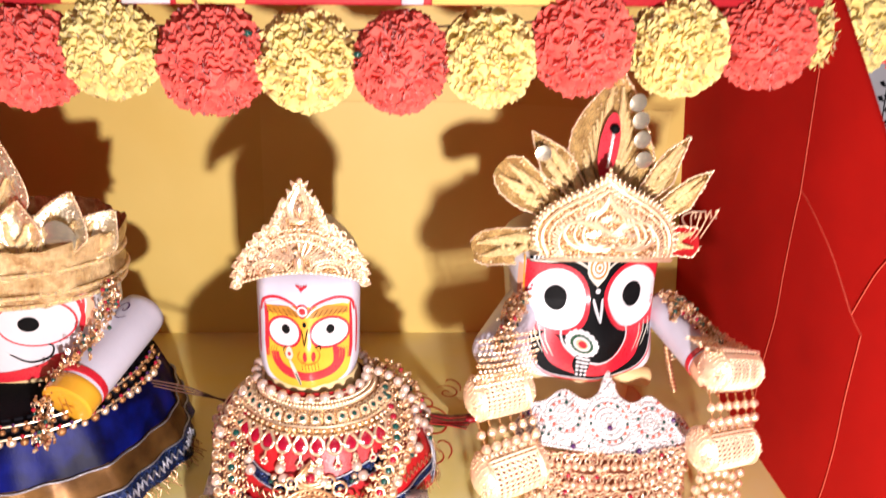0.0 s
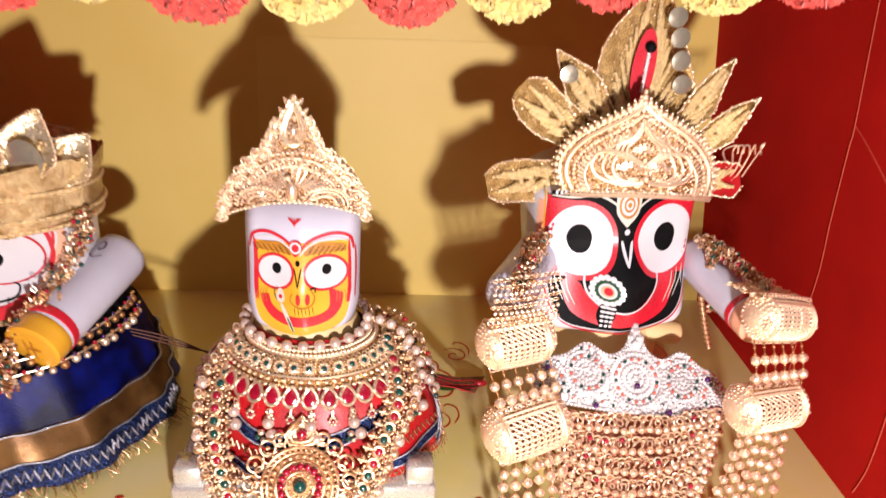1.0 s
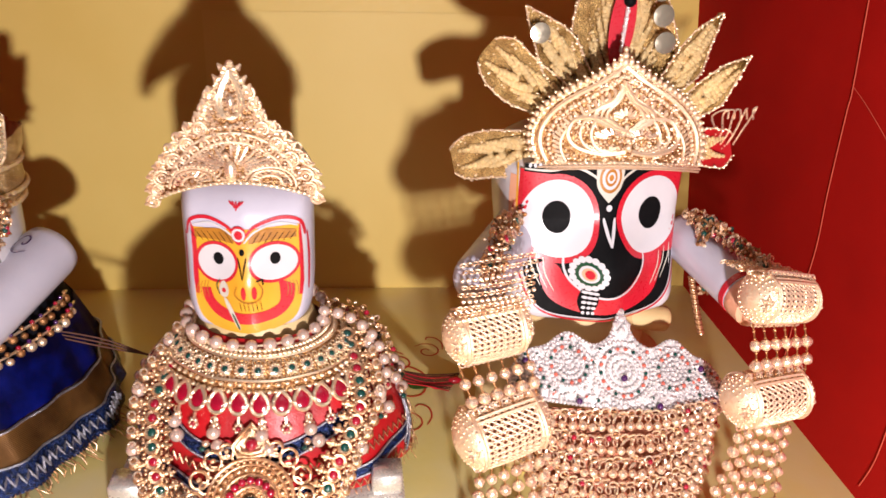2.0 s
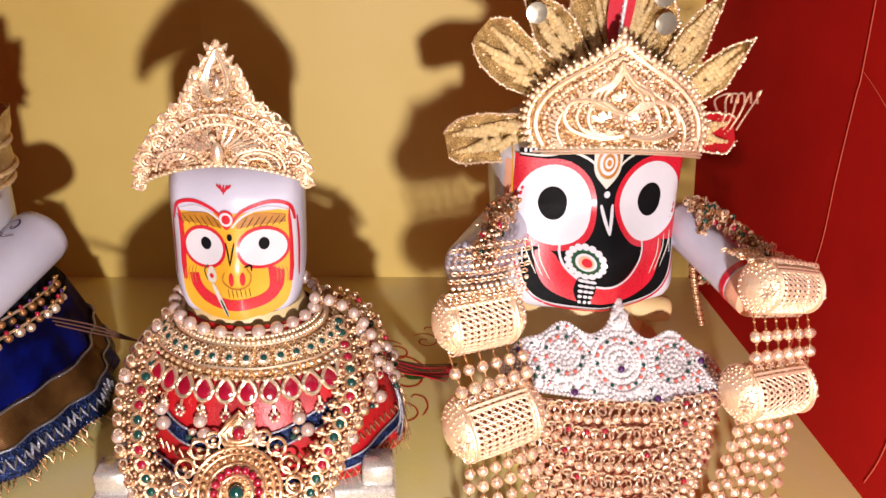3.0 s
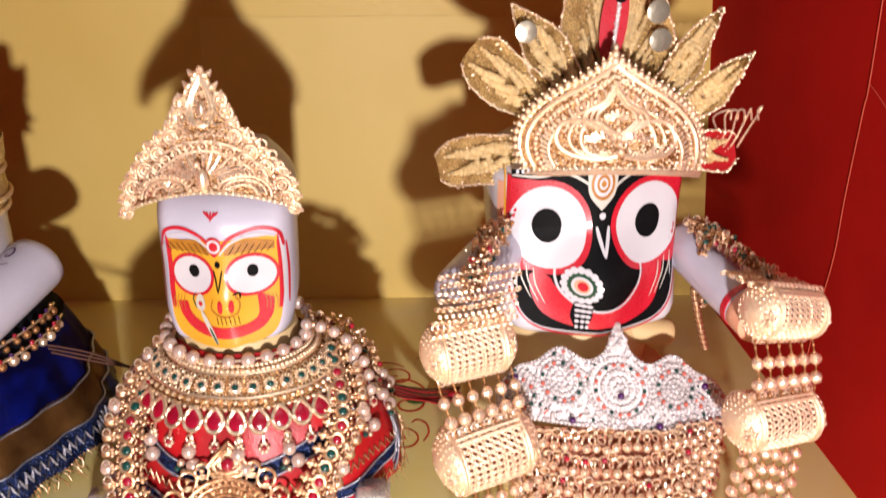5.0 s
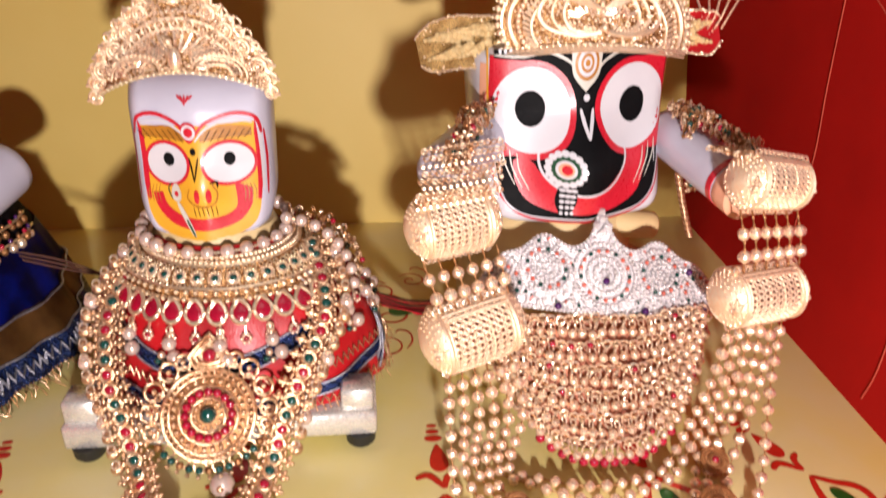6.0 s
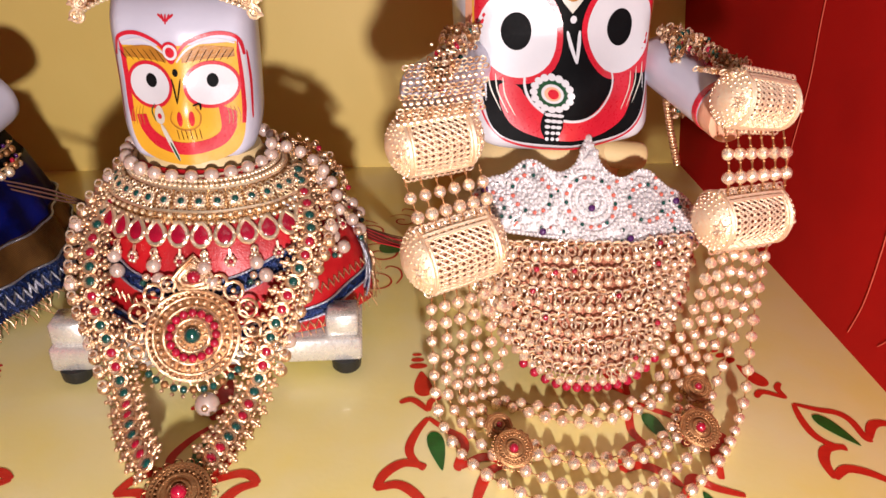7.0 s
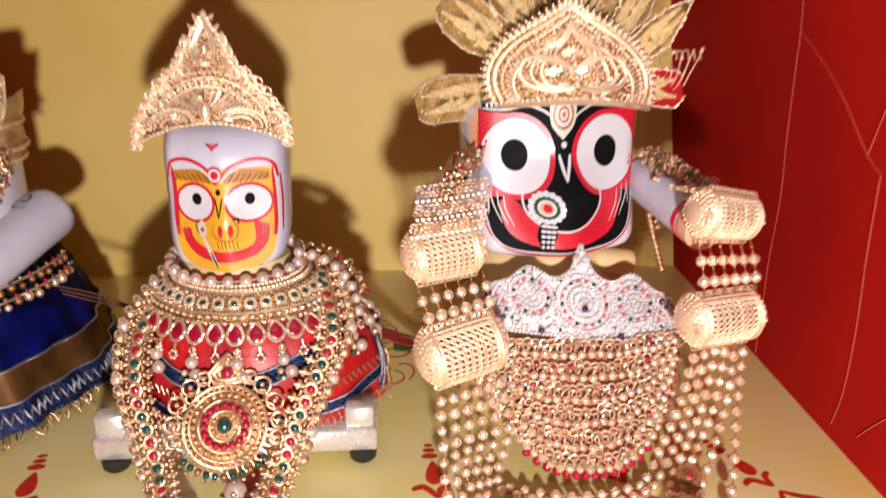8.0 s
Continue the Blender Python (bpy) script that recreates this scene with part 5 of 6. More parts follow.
def medallion(parent, place, normal, r, name, big=True):
    x, y, n = frame_of(normal)
    c = Vector(place)
    at = lambda u, v, h=0.0: c + x * u * r + y * v * r + n * h
    g = Geo()
    g.grid([[at(k * math.cos(a), k * math.sin(a), 0.004 * (1 - k * k)) for a in [6.2832 * j / 40 for j in range(40)]] for k in (0.01, 0.3, 0.6, 0.8, 0.95)], DULLG, closed=True)
    g.grid([[at(k * math.cos(a), k * math.sin(a), -0.0012) for a in [6.2832 * j / 40 for j in range(40)]] for k in (0.01, 0.95)], DULLG, closed=True)
    body = part(name, g, parent, "round gold medallion" if big else "antique gold medallion with red stone")
    metal = TEMPLE if big else DULLG
    g = Geo()
    for k, t in ((0.97, 0.0016), (0.84, 0.0011), (0.62, 0.0010), (0.36, 0.0012)):
        g.tube([at(k * math.cos(a), k * math.sin(a), 0.0025 + 0.003 * (1 - k)) for a in [6.2832 * j / 44 for j in range(44)]], t, metal, 5, closed=True)
    for k, num, rr in ((0.90, 40, 0.0016), (0.73, 26, 0.0022), (0.28, 14, 0.0015)):
        for j in range(num):
            a = 6.2832 * j / num
            g.ball(at(k * math.cos(a), k * math.sin(a), 0.004), rr * (1 if big else 0.5), TEMPLE if big else DULLG, 6, 5)
    for j in range(18):
        a = 6.2832 * j / 18
        ring(g, at(1.08 * math.cos(a), 1.08 * math.sin(a), 0), x, y, 0.13 * r, 0.0011 if big else 0.0006, metal, 10)
    part("filigree", g, body)
    for j in range(16 if big else 1):
        a = 6.2832 * j / 16
        k = 0.49 if big else 0
        piece("red_stone", REDBALL, body, at(k * math.cos(a), k * math.sin(a), 0.0045), (0, 0, 0), 0.10 * r / 0.0042 if big else 0.28 * r / 0.0042)
    return body, at


body, at = medallion(haram, (-0.056, 0.652, 0.064), (0.02, -0.80, 0.60), 0.036, "medallion")
g = Geo()
g.ball(at(0, 0, 0.006), 0.0066, EMERALD, 12, 8)
part("green_stone", g, body, "round green centre stone")
g = Geo()
for k in (1.0, 0.7):
    g.tube([at(u * k, 1.32 + (v - 1.32) * k, 0.002) for u, v in ((0, 1.75), (0.24, 1.5), (0.42, 1.25), (0.3, 1.05), (0, 1.0), (-0.3, 1.05), (-0.42, 1.25), (-0.24, 1.5))], 0.0018, TEMPLE, 5, closed=True)
g.grid([[at(u * k, 1.28 + (v - 1.28) * k, 0.0) for u, v in ((0, 1.72), (0.24, 1.5), (0.42, 1.25), (0.3, 1.05), (0, 1.0), (-0.3, 1.05), (-0.42, 1.25), (-0.24, 1.5))] for k in (0.01, 0.5, 0.97)], TEMPLE, closed=True)
g.ball(at(0, 1.28, 0.001), 0.0055, RUBY, 10, 7)
for s in (-1, 1):
    for u, v, r in ((0.55, 1.15, 0.16), (0.85, 0.95, 0.2), (1.15, 0.55, 0.2), (1.25, 0.1, 0.18), (1.2, -0.3, 0.16)):
        ring(g, at(s * u, v, 0), *frame_of((0.02, -0.8, 0.6))[:2], 0.036 * r, 0.0014, TEMPLE, 12, 5)
        g.ball(at(s * u, v, 0.001), 0.0022, TEMPLE, 6, 5)
part("crest", g, body, "gold crest with a red stone")
g = Geo()
for j in range(13):
    a = radians(212 + 116 * j / 12)
    g.ball(at(1.24 * math.cos(a), 1.16 * math.sin(a), 0.001), 0.0032, EMERALD if j % 3 else DULLG, 8, 6)
    g.ball(at(1.38 * math.cos(a), 1.30 * math.sin(a), 0), 0.0018, TEMPLE, 6, 5)
part("green_crescent", g, body, "crescent of green stones")
g = Geo()
g.ball((-0.048, 0.630, 0.0135), 0.0098, PEARL, 18, 12)
g.ball((-0.048, 0.6215, 0.0165), 0.003, TEMPLE, 8, 6)
part("hanging_pearl", g, haram, "large round pearl")
medallion(haram, (-0.050, 0.538, 0.012), (0, -0.4, 0.9), 0.021, "lower_medallion", big=False)

# ---- large idol's jewellery ----
# dark colour that stands in for shade in the gaps of lattice and chains
LINING = mat("dark_copper_lining", (0.42, 0.15, 0.075), (0.22, 0.06, 0.03), rough=0.45, metal=0.4, scale=120, fine=600, bump=0.4)


def armlet(place, axis, half, r, label, far=1.0):
    """A pill-shaped cage: a gold lattice barrel between two domed ends."""
    c, ax = Vector(place), Vector(axis).normalized()
    y = ax.cross(Vector((0, 0, 1))).normalized()
    z = y.cross(ax)
    arm = thing("filigree_armlet", tuple(c - Vector((0, 0, r))), label, "armlet", "gold armlets")
    shrink = lambda t: 1 + (far - 1) * (t + 1) / 2
    at = lambda t, a, k=1.0: c + ax * half * t + (y * math.cos(a) + z * math.sin(a)) * r * k * shrink(t)
    E = 0.64
    bulge = lambda t: 1.0 + 0.04 * (1 - (t / E) ** 2)
    dome_k = lambda u: (1 - u ** 1.5) ** 0.58
    g = Geo()
    g.grid([[at(t, 6.2832 * j / 28, 0.90) for j in range(28)] for t in (-E, -0.3, 0, 0.3, E)], LINING, closed=True)
    part("lining", g, arm, "dark red-brown sheet shading the lattice gaps")
    g = Geo()
    num = 30
    for j in range(num):
        a0 = 6.2832 * j / num
        g.tube([at(-E + 2 * E * k / 6, a0, bulge(-E + 2 * E * k / 6)) for k in range(7)], 0.0006, SATING, 4)
        for s in (-1, 1):
            g.tube([at(-E + 2 * E * k / 8, a0 + s * 1.90 * k / 8, bulge(-E + 2 * E * k / 8) * 1.01) for k in range(9)], 0.00075, SATING, 4)
            for k in range(1, 8, 2):
                g.ball(at(-E + 2 * E * k / 8, a0 + s * 1.90 * k / 8, bulge(-E + 2 * E * k / 8) * 1.02), 0.0011, SATING, 5, 4)
    for s in (-1, 1):
        for t, w in ((E, 0.0017), (E - 0.07, 0.0009)):
            g.tube([at(s * t, 6.2832 * j / 28, 1.04) for j in range(28)], w, SATING, 5, closed=True)
    for a in (1.25, -1.15):
        for da in (0, 0.16):
            g.tube([at(-E + 2 * E * k / 8, a - da * (1 if a > 0 else -1), bulge(-E + 2 * E * k / 8) * 1.03) for k in range(9)], 0.0015, SATING, 5)
    part("lattice", g, arm, "triangular gold wire lattice")
    for s in (-1, 1):
        g = Geo()
        g.grid([[at(s * (E + (1 - E) * u), 6.2832 * j / 32, 1.02 * dome_k(u)) for j in range(32)] for u in (0, 0.15, 0.3, 0.45, 0.6, 0.75, 0.88, 0.96, 0.999)], SATING, closed=True)
        on = lambda p, q: at(s * (E + (1 - E) * min(0.97, 0.48 + q)), p, 1.02 * dome_k(min(0.97, 0.48 + q)) + 0.03)
        for j in range(6):
            a = 6.2832 * j / 6
            petal = [(0.04, 0.0), (0.18, 0.35), (0.30, 0.0), (0.18, -0.35)]
            g.tube([on(d * 1.7 * math.cos(a + w), d * 0.9 * math.sin(a + w)) for d, w in petal], 0.0008, ROSE, 4, closed=True)
        g.ball(on(0, 0), 0.0020, SATING, 8, 6)
        for u in (0.30, 0.46, 0.62, 0.76):
            for j in range(int(30 * dome_k(u))):
                g.ball(at(s * (E + (1 - E) * u), 6.2832 * (j + 0.5 * (u > 0.4)) / int(30 * dome_k(u)), 1.02 * dome_k(u) + 0.01), 0.0009, ROSE if j % 2 else SATING, 5, 4)
        for j in range(22):
            g.ball(at(s * (E + (1 - E) * 0.14), 6.2832 * j / 22, 1.0), 0.0012, ROSE, 5, 4)
        part("end_dome", g, arm, "domed gold end with a six-petal flower")
    for a in (1.45, -1.35):
        for k in range(12):
            bit("ring", RINGLET, arm, turned(ax, z * 0.9 - y * 0.3, at(-E + 2 * E * k / 11, a, 1.10)), 0.85)
    return at


LU = armlet((0.1300, 0.656, 0.2205), (0.97, 0.22, 0.10), 0.0365, 0.0205, "gold lattice armlet hung with beads")
LL = armlet((0.1450, 0.640, 0.1405), (0.95, 0.28, 0.16), 0.0415, 0.0245, "wide gold lattice armlet above bead strings")
RU = armlet((0.3590, 0.646, 0.2515), (0.96, 0.22, -0.16), 0.0345, 0.0195, "gold lattice armlet hung with beads", far=0.85)
RL = armlet((0.3670, 0.643, 0.1620), (0.98, 0.20, 0.02), 0.0400, 0.0215, "wide gold lattice armlet above bead strings")
for up, low, rows_of, seat in ((LU, LL, 6, (0.135, 0.64, 0.17)), (RU, RL, 6, (0.38, 0.66, 0.17))):
    link = thing("bead_link", seat, "short gold bead strings joining two armlets", "jewellery", "bead links")
    for k in range(rows_of):
        t = -0.74 + 1.56 * k / (rows_of - 1)
        a, b = up(t, -1.25, 1.10), low(t * 0.80 + 0.05, 1.30, 1.02)
        mid = (a + b) / 2 + Vector((0, -0.004, 0))
        line = smoothed([a, mid, b], 8)
        strand("string", line, link, (a - b).length / 2.9, BEAD)

swags = thing("bead_string_necklace", (0.26, 0.60, 0.003), "many gold bead strings draped over the platform", "necklace")
for k in range(6):
    f = k / 5
    a, b = LL(-0.60 + 1.2 * f, -1.30, 1.1), RL(0.60 - 1.2 * f, -1.30, 1.1)
    yc = (0.496, 0.522, 0.545, 0.557, 0.594, 0.607)[k]
    pts = [a, a.lerp(Vector((0.130 + 0.014 * k, 0.632, 0.02)), 0.5) + Vector((0, -0.006, 0)), (0.135 + 0.009 * k, min(0.632, yc + 0.10), 0.012),
           (0.168 + 0.008 * k, yc + 0.045 - 0.03 * f, 0.006), (0.250, yc, 0.0055 + 0.002 * (k % 3)), (0.325 - 0.004 * k, yc + 0.04 - 0.025 * f, 0.006), (0.378 - 0.012 * k, min(0.632, yc + 0.10), 0.012),
           b.lerp(Vector((0.392 - 0.013 * k, 0.640, 0.02)), 0.5) + Vector((0, -0.006, 0)), b]
    strand("bead_string", smoothed(pts, 14), swags, 0.0138, BEAD)
for place, r in (((0.352, 0.625, 0.012), 0.011), ((0.332, 0.574, 0.014), 0.0145), ((0.184, 0.562, 0.014), 0.0135), ((0.178, 0.590, 0.012), 0.009)):
    medallion(swags, place, (0, -0.5, 0.85), r, "medallion", big=False)

# chain-mesh bib under the crystal piece
bib = thing("chain_bib", (0.262, 0.68, 0.01), "fine gold chain-mesh bib with beads and stones", "necklace")


def bib_at(u, f):
    """u across from -1 to 1, f from the top row to the lowest."""
    sag = 1 - abs(u) ** 2.6
    w = 0.096 - 0.006 * f
    return Vector((0.262 + w * u, 0.694 - 0.050 * f * (0.25 + 0.75 * sag) - 0.014 * sag, 0.122 - 0.044 * f - 0.056 * f * sag))


# dark sheet added behind the rows so their gaps look shaded
g = Geo()
g.grid([[bib_at(-1 + 2 * k / 24, j / 10) + Vector((0, 0.006, 0)) for k in range(25)] for j in range(11)], LINING)
part("backing", g, bib, "dark red-brown sheet shading the chain gaps")
rnd = random.Random(5)
for j in range(12):
    f = j / 11
    line = [bib_at(-1 + 2 * k / 40, min(1, max(0, f + 0.008 * math.sin(k * 0.7 + j * 2.1) + rnd.uniform(-0.006, 0.006)))) + Vector((0, rnd.uniform(-0.002, 0.002), 0)) for k in range(41)]
    if j % 2 == 1:
        strand("bead_strand", [p + Vector((0, -0.004, 0)) for p in line], bib, 0.0092, SMALLBEAD)
    else:
        g = Geo()
        g.tube(line, 0.0006, DULLG, 4)
        row = part("chain", g, bib, "row of small gold rings")
        for k, c in enumerate(spaced(line, 0.0080)):
            bit("ring", RINGLET, row, turned((1, 0, rnd.uniform(-0.5, 0.5)), (0, rnd.uniform(-0.6, 0.3), 1), c + Vector((0, -0.001, rnd.uniform(-0.001, 0.001)))))
            if j < 11:
                u = -1 + 2 * (k + 0.5) / 25
                if u < 1:
                    bit("link", RINGLET, row, turned((rnd.uniform(-0.6, 0.6), 0.5, rnd.uniform(-0.6, 0.6)), (0.2, rnd.uniform(-0.3, 0.3), 1), bib_at(u, f + 0.045) + Vector((0, -0.002, 0))), rnd.uniform(0.7, 1.1))
            if k % 2 == j % 2:
                piece("tiny_bead", TINYGOLD, row, c + Vector((0, -0.003, -0.002)))
            elif rnd.random() < 0.15:
                piece("red_stone", REDBALL, row, c + Vector((0, -0.004, 0)), (0, 0, 0), 0.6)
for k in range(14):
    piece("red_stone", REDBALL, bib, bib_at(-0.62 + 1.24 * k / 13, 1.0) + Vector((0, -0.004, -0.005)))

# crystal tiara piece on the chest
tiara = thing("crystal_tiara", (0.262, 0.71, 0.112), "silver crystal tiara with green and coral stones", "tiara")


def ti(u, v, lift=0.0):
    u *= 1.10
    return Vector((0.265 + u, 0.684 + 1.3 * u * u + 0.55 * v - lift, 0.124 + 0.92 * v - 0.10 * u))


def ti_top(u):
    a = abs(u)
    return 0.034 + 0.026 * math.exp(-(a / 0.024) ** 2) + 0.022 * math.exp(-((a - 0.045) / 0.018) ** 2) + 0.004 * math.exp(-((a - 0.075) / 0.012) ** 2) + 0.020 * math.exp(-(a / 0.006) ** 2) - 0.020 * max(0, (a - 0.070) / 0.024) ** 2


g = Geo()
us = [0.094 * k / 30 for k in range(-30, 31)]
g.grid([[ti(u, ti_top(u) * k / 5) for k in range(6)] for u in us], SILVER)
g.grid([[ti(u, ti_top(u) * k / 5, -0.0015) for k in range(6)] for u in us], SILVER)
part("plate", g, tiara)
g = Geo()
gs = Geo()
rnd = random.Random(11)
spots = ((0.0, 0.030, 0.024), (0.045, 0.032, 0.018), (-0.045, 0.032, 0.018), (0.077, 0.018, 0.014), (-0.077, 0.018, 0.014))
for cu, cv, r in spots:
    for k in (1.0, 0.8, 0.58, 0.36, 0.15):
        num = max(5, int(6.2832 * r * k / 0.0034))
        for j in range(num):
            a = 6.2832 * j / num
            u, v = cu + r * k * math.cos(a), cv + r * k * math.sin(a)
            if 0.001 < v < ti_top(u) and abs(u) < 0.094:
                if k == 0.8 and j % 2 == 0:
                    gs.ball(ti(u, v, 0.003), 0.0019, (EMERALD, CORAL, CORAL)[j % 3], 6, 4)
                else:
                    g.ball(ti(u, v, 0.0022), 0.0017 + rnd.random() * 0.0006, SILVER, 6, 4)
for k in range(900):
    u = rnd.uniform(-0.093, 0.093)
    v = rnd.uniform(0.001, 1) * ti_top(u)
    if all((u - a) ** 2 + (v - b) ** 2 > r * r * 1.1 for a, b, r in spots):
        (gs if k % 11 == 0 else g).ball(ti(u, v, 0.0022), 0.0018, rnd.choice((EMERALD, CORAL)) if k % 11 == 0 else SILVER, 6, 4)
for c in spaced([ti(u, ti_top(u), 0.001) for u in us], 0.0036):
    g.ball(c, 0.0019, SILVER, 6, 4)
for c in spaced([ti(u, 0.0, 0.001) for u in us], 0.0036):
    g.ball(c, 0.0022, SILVER, 6, 4)
for u, v in ((0, 0.080), (0, 0.074), (-0.005, 0.069), (0.005, 0.069), (0, 0.064)):
    g.ball(ti(u, v, 0.003), 0.0032, SILVER, 7, 5)
tagged(part("crystal_crust", g, tiara, "close-set sparkling crystals", smooth=False), kind="stuff")
tagged(part("stone_dotting", gs, tiara, "tiny green and coral stones", smooth=False), kind="stuff")
VIOLET = shared("violet_stone", lambda g: g.ball((0, 0, 0), 0.0032, AMETH, 8, 6))
for u, v in ((-0.080, 0.030), (0.0, 0.026), (0.070, 0.034), (-0.038, 0.004), (0.030, 0.004), (0.082, 0.006)):
    piece("violet_stone", VIOLET, tiara, ti(u, v, 0.004))

# loose chains over the arms
def clump(name, pts, spread, count, seed, label, seat):
    rnd = random.Random(seed)
    t = thing(name, seat, label, "chain", "arm chains")
    g = Geo()
    line = smoothed(pts, 10)
    for k in range(4):
        off = Vector((rnd.uniform(-1, 1), rnd.uniform(-1, 1), rnd.uniform(-1, 1))) * spread * 0.6
        g.tube([p + off + Vector((rnd.uniform(-1, 1), rnd.uniform(-1, 1), rnd.uniform(-1, 1))) * spread * 0.3 for p in line], 0.0009, DULLG, 4)
    part("wire", g, t)
    g = Geo()
    for k in range(count):
        c = rnd.choice(line) + Vector((rnd.uniform(-1, 1), rnd.uniform(-1, 1), rnd.uniform(-1, 1))) * spread
        q = rnd.random()
        if q < 0.45:
            g.ball(c, rnd.uniform(0.0012, 0.0024), rnd.choice((GOLD, DULLG, TEMPLE)), 6, 5)
        elif q < 0.9:
            ring(g, c, Vector((rnd.uniform(-1, 1), 0.3, rnd.uniform(-1, 1))).normalized(), Vector((0, rnd.uniform(-0.5, 0.5), 1)).normalized(), rnd.uniform(0.0018, 0.0032), 0.0007, rnd.choice((DULLG, TEMPLE, ROSE)), 8)
        else:
            g.ball(c, 0.0026, rnd.choice((RUBY, EMERALD)), 7, 5)
    tagged(part("link_tangle", g, t), kind="stuff")


clump("arm_chain", [(0.330, 0.760, 0.276), (0.342, 0.738, 0.276), (0.352, 0.705, 0.270), (0.360, 0.672, 0.267)], 0.0065, 240, 1, "tangled gold chain over a white stump arm", (0.34, 0.73, 0.25))
clump("arm_chain", [(0.333, 0.742, 0.276), (0.336, 0.732, 0.250), (0.340, 0.724, 0.220)], 0.006, 130, 2, "gold chain hanging beside the painted head", (0.33, 0.74, 0.2))
clump("arm_chain", [(0.166, 0.752, 0.276), (0.152, 0.722, 0.277), (0.140, 0.695, 0.272), (0.132, 0.668, 0.262)], 0.009, 260, 3, "tangled gold chain over a white stump arm", (0.145, 0.70, 0.25))


def chain_sheet(top, low, across, sag, seat, label):
    """A sheet of small rings and beads draped from one line to another."""
    sheet = thing("chain_mesh", seat, label, "chain", "chain meshes")
    top, low, across = Vector(top), Vector(low), Vector(across)
    g = Geo()
    for i in range(9):
        f = i / 8
        for k in range(-6, 7):
            c = top.lerp(low, f) + across * (k + 0.5 * (i % 2)) / 6 + Vector((0, -sag * math.sin(math.pi * f) * (1 - 0.5 * (k / 6) ** 2), 0))
            if i % 3 == 2:
                g.ball(c, 0.0019, ROSE, 6, 5)
            else:
                ring(g, c, Vector((1, 0, 0.2 * math.sin(k * 3 + i))).normalized(), Vector((0, -0.5, 0.85)), 0.0024, 0.0007, TEMPLE if (i + k) % 3 else SATING, 8)
    tagged(part("ring_sheet", g, sheet), kind="stuff")


chain_sheet((0.138, 0.676, 0.271), (0.131, 0.645, 0.240), (0.028, 0.006, 0.002), 0.008, (0.135, 0.66, 0.24), "fine gold chain mesh over a stump arm")
chain_sheet((0.352, 0.690, 0.262), (0.358, 0.646, 0.270), (0.024, 0.005, -0.003), 0.002, (0.355, 0.665, 0.262), "fine gold chain mesh over a stump arm")
clump("arm_chain", [(-0.277, 0.806, 0.262), (-0.281, 0.796, 0.238), (-0.296, 0.785, 0.210), (-0.322, 0.766, 0.182), (-0.340, 0.748, 0.150), (-0.338, 0.726, 0.118)], 0.0095, 420, 6, "bronze chain hanging beside the white head", (-0.32, 0.78, 0.15))
clump("shoulder_chain", [(0.004, 0.772, 0.180), (0.026, 0.778, 0.172), (0.046, 0.775, 0.158), (0.058, 0.768, 0.142)], 0.008, 120, 8, "gold and pearl chain over the red dress", (0.03, 0.775, 0.15))
shoulder = thing("pearl_string", (0.03, 0.77, 0.15), "short string of pearls over the red dress", "necklace")
g = Geo()
line = smoothed([(0.002, 0.765, 0.182), (0.022, 0.766, 0.176), (0.042, 0.762, 0.162), (0.054, 0.750, 0.146), (0.058, 0.738, 0.128)], 8)
g.tube(line, 0.0009, DULLG, 4)
part("cord", g, shoulder)
for c in spaced(line, 0.0125):
    piece("pearl", PEARLBEAD, shoulder, c + Vector((0, -0.005, 0.001)), (0, 0, 0), 0.84)
stick = thing("cord_end", (0.345, 0.73, 0.17), "stiff gold cord hanging behind the armlet", "cord")
g = Geo()
g.tube(smoothed([(0.331, 0.736, 0.226), (0.338, 0.732, 0.200), (0.347, 0.728, 0.172)], 8), 0.0028, TEMPLE, 8)
for k, c in enumerate(spaced(smoothed([(0.331, 0.736, 0.226), (0.338, 0.732, 0.200), (0.347, 0.728, 0.172)], 8), 0.0026)):
    g.ball(c, 0.0036, TEMPLE if k % 2 else DULLG, 8, 4, (1, 1, 0.45))
part("cord", g, stick)

# ---- third idol's blue dress ----
robe = thing("idol_dress", (-0.40, 0.86, 0.0), "royal blue satin dress with gold band and bead trim", "dress")


def robe_at(a, z, lift=0.0):
    t = max(0, (0.135 - z) / 0.135)
    rx, ry = 0.128 + 0.050 * t ** 0.8 + lift, 0.126 + 0.048 * t ** 0.8 + lift
    f = (0.005 * math.sin(9 * a + 1) + 0.003 * math.sin(23 * a + 40 * z)) * t
    return Vector((-0.398 + (rx + f) * math.sin(a), 0.862 - (ry + f) * math.cos(a), z + 0.012 * (math.sin(a) > 0) * math.sin(a) ** 2 * (1 - t)))


for name, z0, z1, material, lift, label in (("yoke", 0.112, 0.136, BLACKC, -0.002, "black cloth yoke"), ("skirt", 0.066, 0.114, SATINB, 0, "royal blue satin"), ("gold_band", 0.036, 0.067, GOLDBAND, 0.002, "woven gold lame band"), ("hem", 0.010, 0.037, SEQB, 0.003, "blue sequin hem")):
    g = Geo()
    g.grid([[robe_at(-2.4 + 4.8 * j / 90, z0 + (z1 - z0) * k / 4, lift) for j in range(91)] for k in range(5)], material)
    g.grid([[robe_at(-2.4 + 4.8 * j / 90, z0 + (z1 - z0) * k / 4, lift - 0.002) for j in range(91)] for k in range(5)], material)
    part(name, g, robe, label)
g = Geo()
rows = [[(-0.398 + k * 0.126 * math.sin(6.2832 * j / 40), 0.862 - k * 0.124 * math.cos(6.2832 * j / 40), 0.136) for j in range(40)] for k in (0.3, 1.0)]
g.grid(rows, BLACKC, closed=True)
